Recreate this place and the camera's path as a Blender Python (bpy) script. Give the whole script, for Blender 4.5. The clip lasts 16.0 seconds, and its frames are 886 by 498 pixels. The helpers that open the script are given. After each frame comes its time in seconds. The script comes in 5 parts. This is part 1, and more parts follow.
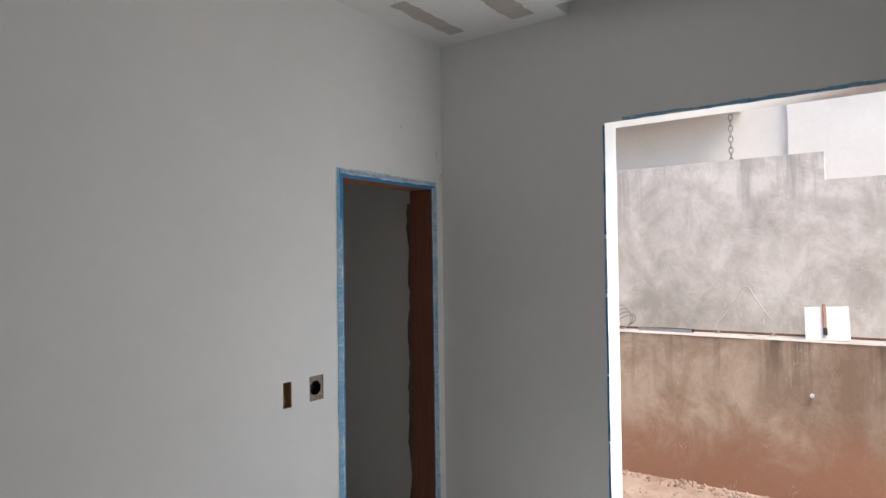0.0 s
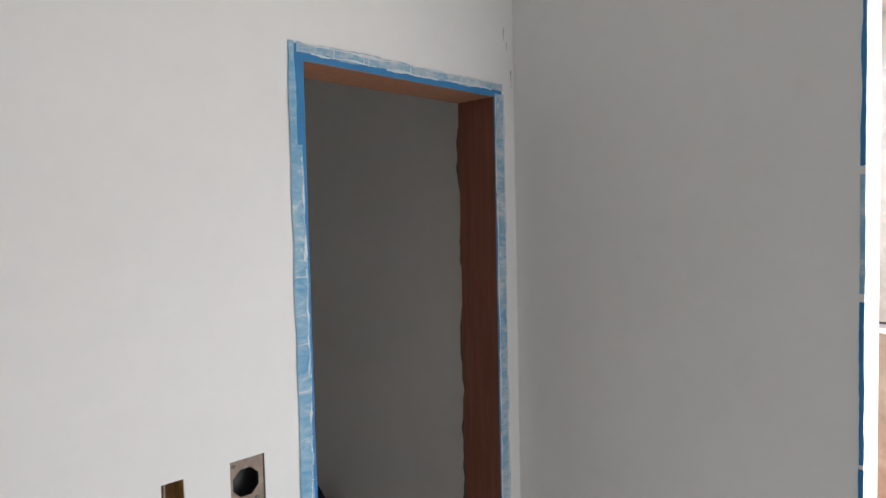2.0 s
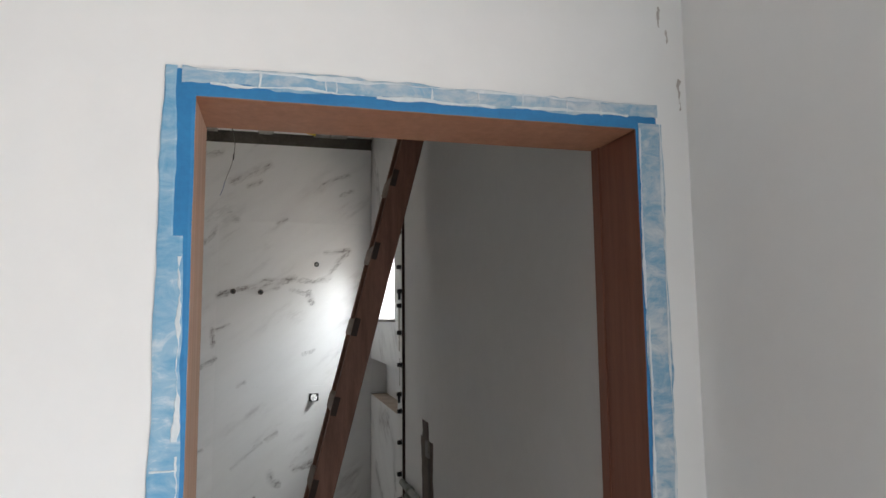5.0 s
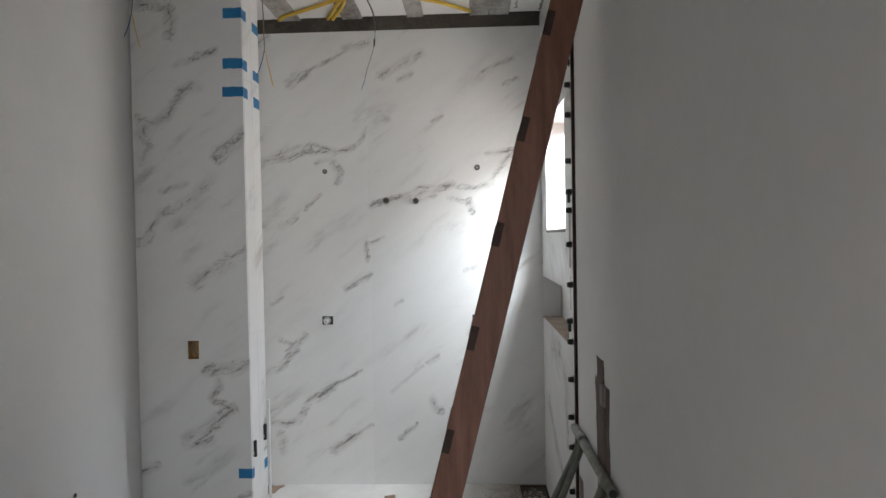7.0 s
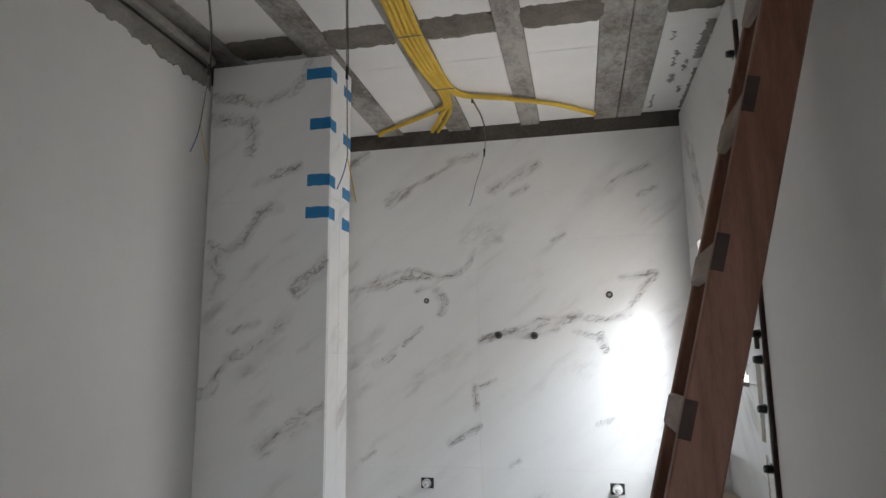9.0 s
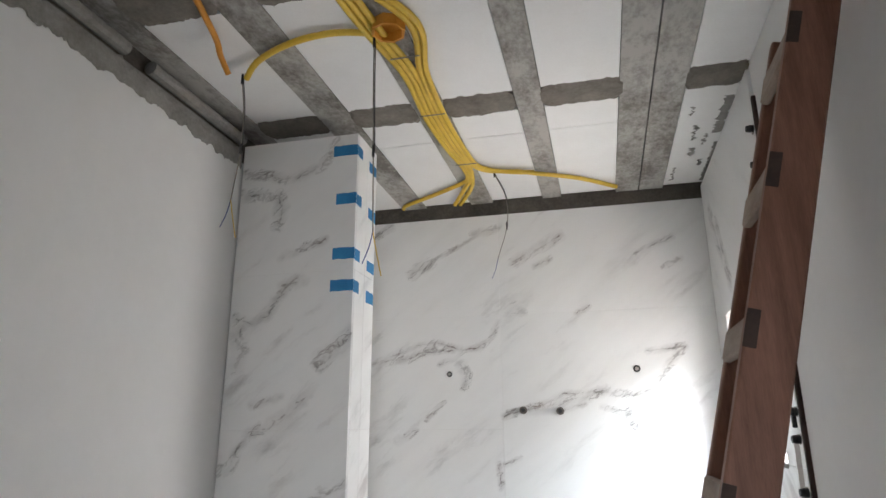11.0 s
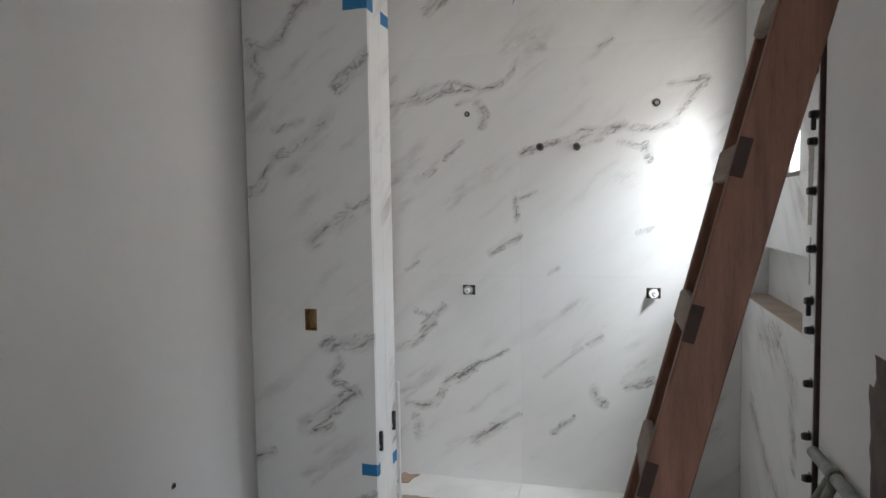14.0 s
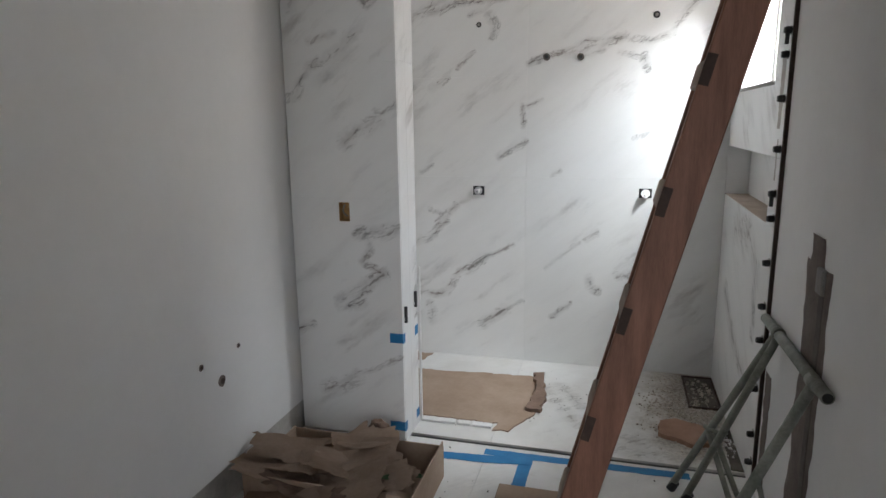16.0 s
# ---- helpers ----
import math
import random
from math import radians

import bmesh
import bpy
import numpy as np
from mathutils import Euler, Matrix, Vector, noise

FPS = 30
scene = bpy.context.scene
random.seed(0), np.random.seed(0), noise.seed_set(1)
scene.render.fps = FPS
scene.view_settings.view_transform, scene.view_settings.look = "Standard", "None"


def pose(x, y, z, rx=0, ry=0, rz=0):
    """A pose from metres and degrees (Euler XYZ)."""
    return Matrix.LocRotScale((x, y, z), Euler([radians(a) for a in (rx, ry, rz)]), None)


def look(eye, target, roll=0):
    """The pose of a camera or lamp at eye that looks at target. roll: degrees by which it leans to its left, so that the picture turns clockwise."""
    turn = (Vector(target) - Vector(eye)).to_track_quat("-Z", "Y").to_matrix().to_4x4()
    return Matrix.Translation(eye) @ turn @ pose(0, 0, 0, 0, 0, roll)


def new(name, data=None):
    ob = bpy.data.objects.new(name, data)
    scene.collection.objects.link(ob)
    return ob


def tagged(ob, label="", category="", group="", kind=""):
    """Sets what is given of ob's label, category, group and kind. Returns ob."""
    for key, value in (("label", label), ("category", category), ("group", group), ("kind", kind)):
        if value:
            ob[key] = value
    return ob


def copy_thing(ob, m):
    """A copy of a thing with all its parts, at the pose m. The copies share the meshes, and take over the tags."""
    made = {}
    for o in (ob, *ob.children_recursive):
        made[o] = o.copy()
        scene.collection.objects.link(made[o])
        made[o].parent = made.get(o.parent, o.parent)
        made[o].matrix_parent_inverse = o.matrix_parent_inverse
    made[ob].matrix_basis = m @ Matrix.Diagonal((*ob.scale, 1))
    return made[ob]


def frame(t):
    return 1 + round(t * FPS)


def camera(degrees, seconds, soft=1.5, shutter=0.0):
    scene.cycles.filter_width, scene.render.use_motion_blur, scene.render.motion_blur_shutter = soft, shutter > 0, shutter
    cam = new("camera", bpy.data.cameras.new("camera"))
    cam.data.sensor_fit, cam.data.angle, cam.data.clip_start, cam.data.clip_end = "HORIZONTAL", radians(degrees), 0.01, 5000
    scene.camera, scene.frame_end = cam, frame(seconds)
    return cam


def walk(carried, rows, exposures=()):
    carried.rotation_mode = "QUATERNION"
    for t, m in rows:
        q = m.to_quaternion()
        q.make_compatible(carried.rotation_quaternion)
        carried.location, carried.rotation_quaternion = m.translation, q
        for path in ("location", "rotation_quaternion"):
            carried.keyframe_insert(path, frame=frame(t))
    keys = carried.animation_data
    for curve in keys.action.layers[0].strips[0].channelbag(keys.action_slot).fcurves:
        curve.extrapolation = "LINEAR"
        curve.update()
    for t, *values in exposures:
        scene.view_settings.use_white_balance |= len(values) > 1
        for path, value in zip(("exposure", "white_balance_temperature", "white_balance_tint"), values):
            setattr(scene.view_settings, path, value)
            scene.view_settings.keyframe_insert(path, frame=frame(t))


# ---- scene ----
cam = camera(70.1, 16.0)
EXPOSURES = [(0.0, 1.35, 6600, 10), (1.0, 1.58, 6550, 10), (1.5, 1.74, 6550, 10), (2.0, 2.05, 6650, 10), (3.2, 2.4, 6650, 10), (5.5, 2.35, 6550, 10), (6.0, 2.42, 6500, 10), (7.0, 2.95, 6450, 10), (8.0, 2.85, 6450, 10), (8.5, 2.78, 6420, 10), (9.5, 3.05, 6350, 10), (12.3, 3.7, 6350, 10), (13.0, 2.95, 6250, 10), (13.5, 2.9, 6400, 10), (15.0, 2.86, 6480, 10), (16.0, 2.98, 6450, 10)]
PATH = [
    (0, (-2.26, -2.221, 1.618), (-0.633, -1.058, 1.655), -0.8),
    (0.5, (-1.932, -2.055, 1.606), (-0.403, -0.769, 1.517), -1.4),
    (1, (-1.608, -1.833, 1.587), (-0.134, -0.488, 1.447), -1.0),
    (1.5, (-1.257, -1.573, 1.627), (0.218, -0.229, 1.492), -0.9),
    (2, (-0.897, -1.363, 1.638), (0.524, 0.042, 1.543), -1.3),
    (2.5, (-0.57, -1.177, 1.653), (0.659, 0.4, 1.668), -1.0),
    (3, (-0.301, -1.045, 1.698), (0.752, 0.652, 1.796), -0.8),
    (3.2, (-0.228, -1.025, 1.717), (0.716, 0.732, 1.86), -1.3),
    (5.3, (0.158, -0.973, 1.709), (0.561, 0.975, 1.909), -0.8),
    (5.5, (0.187, -0.968, 1.682), (0.49, 1.005, 1.802), -0.9),
    (6, (0.243, -0.802, 1.590), (0.403, 1.190, 1.521), -0.5),
    (6.5, (0.299, -0.549, 1.603), (0.452, 1.441, 1.471), -0.3),
    (7, (0.375, -0.234, 1.662), (0.29, 1.764, 1.621), -1.0),
    (7.5, (0.316, 0.022, 1.668), (0.021, 1.999, 1.72), -0.5),
    (8, (0.249, 0.255, 1.731), (-0.12, 2.218, 1.815), -0.6),
    (8.5, (0.245, 0.401, 1.77), (-0.127, 2.353, 1.989), -0.8),
    (9, (0.261, 0.437, 1.797), (-0.148, 2.366, 2.129), -0.6),
    (9.5, (0.276, 0.47, 1.804), (-0.178, 2.375, 2.211), -0.1),
    (10, (0.264, 0.462, 1.81), (-0.195, 2.358, 2.254), -0.2),
    (12.3, (0.246, 0.405, 1.775), (-0.220, 2.240, 2.423), -0.2),
    (12.5, (0.228, 0.423, 1.745), (-0.24, 2.292, 2.281), -0.3),
    (13, (0.225, 0.465, 1.683), (-0.253, 2.39, 1.94), -0.6),
    (13.5, (0.229, 0.461, 1.621), (-0.253, 2.402, 1.648), -0.8),
    (14, (0.228, 0.443, 1.57), (-0.301, 2.368, 1.446), -0.9),
    (14.5, (0.203, 0.367, 1.532), (-0.329, 2.265, 1.196), -0.7),
    (15, (0.213, 0.31, 1.603), (-0.322, 2.206, 1.257), -0.9),
    (15.5, (0.255, 0.188, 1.565), (-0.284, 2.097, 1.314), -0.8),
    (16, (0.26, 0.053, 1.548), (-0.265, 1.941, 1.148), -0.7),
]
walk(cam, [(t, look(eye, target, roll)) for t, eye, target, roll in PATH], EXPOSURES)

# ---- light ----
world = bpy.data.worlds.new("overcast sky")
scene.world = world
world.use_nodes = True
wn = world.node_tree
sky = wn.nodes.new("ShaderNodeTexSky")
sky.sky_type, sky.sun_disc = "NISHITA", False
sky.sun_elevation, sky.sun_rotation = radians(60), radians(210)
sky.air_density, sky.dust_density, sky.ozone_density = 1.0, 4.0, 0.6
wn.links.new(sky.outputs[0], wn.nodes["Background"].inputs[0])
wn.nodes["Background"].inputs[1].default_value = 0.15
sun = new("sun", bpy.data.lights.new("sun", "SUN"))
sun.data.energy, sun.data.angle, sun.data.color = 0.75, radians(35), (1.0, 0.98, 0.95)
sun.matrix_world = look((0, 0, 0), (0.25, 0.433, -0.866))


def window_light(name, at, target, w, h, energy, colour):
    """An area lamp added at an opening to stand in for the daylight through it."""
    ob = new(name, bpy.data.lights.new(name, "AREA"))
    ob.data.shape, ob.data.size, ob.data.size_y = "RECTANGLE", w, h
    ob.data.energy, ob.data.color = energy, colour
    ob.matrix_world = look(at, target)
    return ob


window_light("skylight_shower", (1.20, 3.08, 2.55), (0.60, 3.93, 1.95), 0.50, 0.22, 13.0, (0.93, 0.98, 1.0))
# added warm fill lamp that lifts the ceiling, left wall and partition
window_light("skylight_shower_low", (0.985, 3.325, 1.93), (0.0, 3.0, 2.02), 0.74, 0.48, 1.0, (1.0, 0.97, 0.93))
window_light("skylight_bedroom", (1.04, -1.74, 1.10), (0.0, -1.00, 1.20), 1.36, 1.9, 9.4, (0.94, 0.98, 1.0))


# ---- materials ----
def mat(name, rough=0.6, metal=0.0):
    """A material, its tree, its shader and a maker of nodes."""
    m = bpy.data.materials.new(name)
    m.use_nodes = True
    nt = m.node_tree
    sh = nt.nodes["Principled BSDF"]
    sh.inputs["Roughness"].default_value, sh.inputs["Metallic"].default_value = rough, metal
    return m, nt, sh


def noise_node(nt, scale, detail=4.0, rough=0.6, vec=None, distortion=0.0):
    n = nt.nodes.new("ShaderNodeTexNoise")
    n.inputs["Scale"].default_value, n.inputs["Detail"].default_value = scale, detail
    n.inputs["Roughness"].default_value, n.inputs["Distortion"].default_value = rough, distortion
    if vec is not None:
        nt.links.new(vec, n.inputs["Vector"])
    return n.outputs["Fac"]


def coords(nt, scale=(1, 1, 1), rot=(0, 0, 0)):
    tc = nt.nodes.new("ShaderNodeTexCoord")
    mp = nt.nodes.new("ShaderNodeMapping")
    mp.inputs["Scale"].default_value = scale
    mp.inputs["Rotation"].default_value = [radians(a) for a in rot]
    nt.links.new(tc.outputs["Object"], mp.inputs[0])
    return mp.outputs[0]


def ramp(nt, fac, *stops):
    r = nt.nodes.new("ShaderNodeValToRGB")
    while len(r.color_ramp.elements) < len(stops):
        r.color_ramp.elements.new(0.5)
    for e, (at, c) in zip(r.color_ramp.elements, stops):
        e.position = at
        e.color = (*c, 1) if isinstance(c, tuple) else (c, c, c, 1)
    nt.links.new(fac, r.inputs[0])
    return r.outputs[0]


def mix(nt, fac, a, b, blend="MIX"):
    n = nt.nodes.new("ShaderNodeMix")
    n.data_type, n.blend_type = "RGBA", blend
    for sock, v in ((n.inputs[0], fac), (n.inputs[6], a), (n.inputs[7], b)):
        if isinstance(v, (int, float)):
            sock.default_value = v
        elif isinstance(v, tuple):
            sock.default_value = (*v, 1)
        else:
            nt.links.new(v, sock)
    return n.outputs[2]


def calc(nt, op, a, b=0.0, c=0.0):
    n = nt.nodes.new("ShaderNodeMath")
    n.operation = op
    for sock, v in zip(n.inputs, (a, b, c)):
        if isinstance(v, (int, float)):
            sock.default_value = v
        else:
            nt.links.new(v, sock)
    return n.outputs[0]


def bump(nt, sh, height, strength=0.2, distance=0.01):
    b = nt.nodes.new("ShaderNodeBump")
    b.inputs["Strength"].default_value, b.inputs["Distance"].default_value = strength, distance
    nt.links.new(height, b.inputs["Height"])
    nt.links.new(b.outputs[0], sh.inputs["Normal"])


def speckled(name, dark, light, scale=6.0, rough=0.7, metal=0.0, fine=60.0, relief=0.15, stretch=(1, 1, 1), distance=0.004, mid=(0.35, 0.65)):
    """A surface that varies between two colours at a broad and a fine scale."""
    m, nt, sh = mat(name, rough, metal)
    v = coords(nt, stretch)
    broad, grain = noise_node(nt, scale, 5, 0.65, v), noise_node(nt, fine, 4, 0.7, v)
    f = calc(nt, "ADD", calc(nt, "MULTIPLY", broad, 0.65), calc(nt, "MULTIPLY", grain, 0.35))
    nt.links.new(ramp(nt, f, (mid[0], dark), (mid[1], light)), sh.inputs["Base Color"])
    nt.links.new(ramp(nt, grain, (0.2, max(0.0, rough - 0.08)), (0.8, min(1.0, rough + 0.08))), sh.inputs["Roughness"])
    bump(nt, sh, f, relief, distance)
    return m


PLASTER = speckled("skim-coated plaster", (0.77, 0.765, 0.755), (0.83, 0.825, 0.815), 1.6, 0.85, fine=14, relief=0.06, mid=(0.3, 0.7))
GROUT = speckled("white grout", (0.72, 0.715, 0.70), (0.80, 0.795, 0.78), 8, 0.9)
GYPSUM = speckled("gypsum board", (0.70, 0.69, 0.67), (0.78, 0.77, 0.75), 1.2, 0.85, fine=40, relief=0.04)
PUTTY = speckled("grey joint compound", (0.40, 0.36, 0.33), (0.52, 0.48, 0.45), 6, 0.9, fine=50)
MORTAR = speckled("grey mortar", (0.20, 0.19, 0.175), (0.36, 0.345, 0.32), 7, 0.95, fine=70, relief=0.5)
BROWN_MORTAR = speckled("brown mortar fill", (0.12, 0.09, 0.08), (0.21, 0.17, 0.15), 9, 0.95, fine=80, relief=0.5)
CONCRETE = speckled("cast concrete", (0.18, 0.165, 0.145), (0.45, 0.43, 0.40), 5, 0.9, fine=45, relief=0.4, stretch=(1, 0.6, 1), mid=(0.38, 0.56))
RIB = speckled("brown-grey rib concrete", (0.12, 0.105, 0.088), (0.25, 0.225, 0.19), 8, 0.95, fine=60, relief=0.5)
DARK_CONCRETE = speckled("dark rough concrete", (0.06, 0.051, 0.043), (0.16, 0.142, 0.12), 7, 0.95, fine=60, relief=0.6)
EPS = speckled("expanded polystyrene", (0.80, 0.79, 0.77), (0.89, 0.885, 0.87), 2, 0.8, fine=160, relief=0.25, distance=0.002)
WOOD_FRAME = speckled("reddish door frame wood", (0.30, 0.125, 0.065), (0.42, 0.20, 0.115), 5, 0.5, fine=60, relief=0.1, stretch=(9, 9, 0.6), distance=0.002)
LADDER_WOOD = speckled("red-brown hardwood", (0.15, 0.062, 0.038), (0.28, 0.13, 0.085), 4, 0.6, fine=50, relief=0.25, stretch=(8, 8, 0.7), distance=0.002)
RUNG_WOOD = speckled("pale worn wood", (0.26, 0.19, 0.15), (0.42, 0.33, 0.27), 6, 0.75, fine=60, relief=0.3, stretch=(4, 1, 4), distance=0.002)
MORTISE = speckled("dark end grain", (0.035, 0.02, 0.016), (0.075, 0.045, 0.035), 12, 0.8, fine=120)
BLUE_TAPE = speckled("blue masking tape", (0.012, 0.15, 0.36), (0.025, 0.22, 0.47), 10, 0.6, fine=120, relief=0.1, distance=0.001)
CARDBOARD = speckled("brown cardboard", (0.31, 0.22, 0.16), (0.42, 0.315, 0.24), 4, 0.85, fine=60, relief=0.1)
GREEN_PRINT = speckled("green printed cardboard", (0.04, 0.085, 0.03), (0.07, 0.13, 0.05), 8, 0.8)
YELLOW = speckled("yellow corrugated plastic", (0.62, 0.40, 0.03), (0.78, 0.53, 0.07), 8, 0.5, fine=60)
ORANGE = speckled("orange plastic", (0.60, 0.24, 0.02), (0.72, 0.33, 0.05), 8, 0.5)
TUBE = speckled("grey-green painted steel", (0.16, 0.17, 0.145), (0.34, 0.35, 0.31), 14, 0.55, 0.3, fine=90, relief=0.2)
BLACK = speckled("black plastic", (0.012, 0.012, 0.013), (0.03, 0.03, 0.032), 20, 0.5)
CHROME = speckled("chrome", (0.55, 0.56, 0.57), (0.68, 0.69, 0.70), 20, 0.2, 1.0, relief=0.02)
BOX_BROWN = speckled("dusty brown wiring box", (0.24, 0.13, 0.045), (0.44, 0.27, 0.11), 18, 0.8)
WIRE_GREY = speckled("grey cable", (0.16, 0.145, 0.12), (0.28, 0.26, 0.22), 20, 0.6)
NAVY = speckled("dark blue plastic", (0.012, 0.018, 0.04), (0.03, 0.04, 0.075), 14, 0.45)
WIRE_BLUE = speckled("blue cable", (0.02, 0.05, 0.22), (0.04, 0.09, 0.32), 20, 0.5)
TERRACOTTA = speckled("terracotta offcut", (0.30, 0.17, 0.115), (0.42, 0.26, 0.19), 8, 0.9)
WHITE_PAPER = speckled("white packing foam", (0.70, 0.69, 0.68), (0.82, 0.81, 0.80), 10, 0.8)
RUBBLE = speckled("cement rubble", (0.38, 0.335, 0.28), (0.62, 0.57, 0.50), 20, 0.95, fine=140, relief=0.6)
RAW_BLOCK = speckled("rough unplastered wall base", (0.36, 0.345, 0.32), (0.56, 0.545, 0.52), 5, 0.95, fine=50, relief=0.5)
# the bedroom floor is out of view; its pale colour bounces light upwards
BED_FLOOR = speckled("cement screed lightened for bounce", (0.60, 0.585, 0.56), (0.72, 0.70, 0.67), 2.5, 0.85, fine=40, relief=0.2)
EARTH = speckled("reddish earth and rubble", (0.26, 0.17, 0.125), (0.48, 0.38, 0.31), 3, 0.95, fine=30, relief=0.7, distance=0.02)
WHITE_WALL = speckled("white painted render", (0.74, 0.71, 0.66), (0.82, 0.79, 0.74), 2, 0.85, fine=30)
ROOF = speckled("clay roof tile", (0.25, 0.11, 0.07), (0.38, 0.19, 0.13), 8, 0.85)
COPING = speckled("weathered pale cement", (0.34, 0.31, 0.28), (0.52, 0.48, 0.44), 5, 0.95, fine=60, relief=0.4)
RIDGE = speckled("bluish white plaster", (0.56, 0.62, 0.66), (0.74, 0.77, 0.78), 30, 0.85, fine=150, relief=0.2)
RUST = speckled("rusty steel", (0.10, 0.045, 0.03), (0.22, 0.12, 0.09), 16, 0.8, 0.3)


def render_wall(name, low, high, stain, scale, top):
    """Stained outdoor cement render: earth creeps up from the foot, dark drips run down from the top edge, pale scratches."""
    m, nt, sh = mat(name, 0.92)
    v = coords(nt)
    broad = noise_node(nt, 1.1, 7, 0.68, v, 0.4)
    blotch = noise_node(nt, 3.2, 6, 0.7, coords(nt, (1, 1, 0.8)), 0.6)
    fine = noise_node(nt, 30, 4, 0.7, v)
    base = ramp(nt, calc(nt, "ADD", calc(nt, "MULTIPLY", broad, 0.62), calc(nt, "MULTIPLY", blotch, 0.38)), (0.40, low), (0.50, tuple((p + q) / 2 for p, q in zip(low, high))), (0.58, high))
    tc = nt.nodes.new("ShaderNodeTexCoord")
    sep = nt.nodes.new("ShaderNodeSeparateXYZ")
    nt.links.new(tc.outputs["Object"], sep.inputs[0])
    edge = calc(nt, "ADD", sep.outputs[2], calc(nt, "MULTIPLY", calc(nt, "SUBTRACT", blotch, 0.5), scale))
    base = mix(nt, ramp(nt, edge, (0.0, 0.9), (0.5, 0.0)), base, stain)
    # drips below the top edge
    drip = ramp(nt, noise_node(nt, 5.0, 5, 0.6, coords(nt, (1, 1.6, 0.12))), (0.50, 0.0), (0.66, 1.0))
    below = calc(nt, "SUBTRACT", top, calc(nt, "ADD", sep.outputs[2], calc(nt, "MULTIPLY", calc(nt, "SUBTRACT", blotch, 0.5), 0.5)))
    base = mix(nt, calc(nt, "MULTIPLY", drip, ramp(nt, below, (0.05, 0.75), (0.55, 0.0))), base, tuple(0.42 * c for c in low))
    # scratches and paint dribbles
    line = ramp(nt, calc(nt, "ABSOLUTE", calc(nt, "SUBTRACT", noise_node(nt, 3.0, 3, 0.6, coords(nt, (1, 3.0, 1.0), (0.6, 0, 0)), 1.2), 0.5)), (0.0, 0.6), (0.006, 0.0))
    base = mix(nt, calc(nt, "MULTIPLY", line, ramp(nt, noise_node(nt, 2.3, 3, 0.6, v), (0.52, 0.0), (0.60, 1.0))), base, tuple(min(0.75, 1.6 * c) for c in high))
    base = mix(nt, calc(nt, "MULTIPLY", ramp(nt, fine, (0.35, 0.12), (0.48, 0.0)), 1.0), base, tuple(0.7 * c for c in low))
    nt.links.new(base, sh.inputs["Base Color"])
    bump(nt, sh, fine, 0.12, 0.01)
    return m


LOW_WALL = render_wall("earth-stained render", (0.25, 0.175, 0.125), (0.47, 0.38, 0.30), (0.32, 0.165, 0.105), 0.8, 0.98)
UP_WALL = render_wall("weathered grey render", (0.36, 0.335, 0.30), (0.64, 0.615, 0.575), (0.48, 0.42, 0.36), 0.2, 2.40)


def vein_group():
    """Distance from a point to a segment, as a mask that fades over its width."""
    g = bpy.data.node_groups.new("vein", "ShaderNodeTree")
    for n in ("P", "A", "B"):
        g.interface.new_socket(n, in_out="INPUT", socket_type="NodeSocketVector")
    g.interface.new_socket("Width", in_out="INPUT", socket_type="NodeSocketFloat")
    g.interface.new_socket("Mask", in_out="OUTPUT", socket_type="NodeSocketFloat")
    i, o = g.nodes.new("NodeGroupInput"), g.nodes.new("NodeGroupOutput")

    def vm(op, *ins):
        n = g.nodes.new("ShaderNodeVectorMath")
        n.operation = op
        for s, v in zip(n.inputs, ins):
            g.links.new(v, s)
        return n
    pa, ba = vm("SUBTRACT", i.outputs[0], i.outputs[1]), vm("SUBTRACT", i.outputs[2], i.outputs[1])
    h = calc(g, "DIVIDE", vm("DOT_PRODUCT", pa.outputs[0], ba.outputs[0]).outputs["Value"], vm("DOT_PRODUCT", ba.outputs[0], ba.outputs[0]).outputs["Value"])
    h.node.use_clamp = True
    sc = g.nodes.new("ShaderNodeVectorMath")
    sc.operation = "SCALE"
    g.links.new(ba.outputs[0], sc.inputs[0])
    g.links.new(h, sc.inputs["Scale"])
    d = vm("LENGTH", vm("SUBTRACT", pa.outputs[0], sc.outputs[0]).outputs[0]).outputs["Value"]
    m = calc(g, "SUBTRACT", 1.0, calc(g, "DIVIDE", d, i.outputs[3]))
    m.node.use_clamp = True
    g.links.new(m, o.inputs[0])
    return g


VEIN = vein_group()


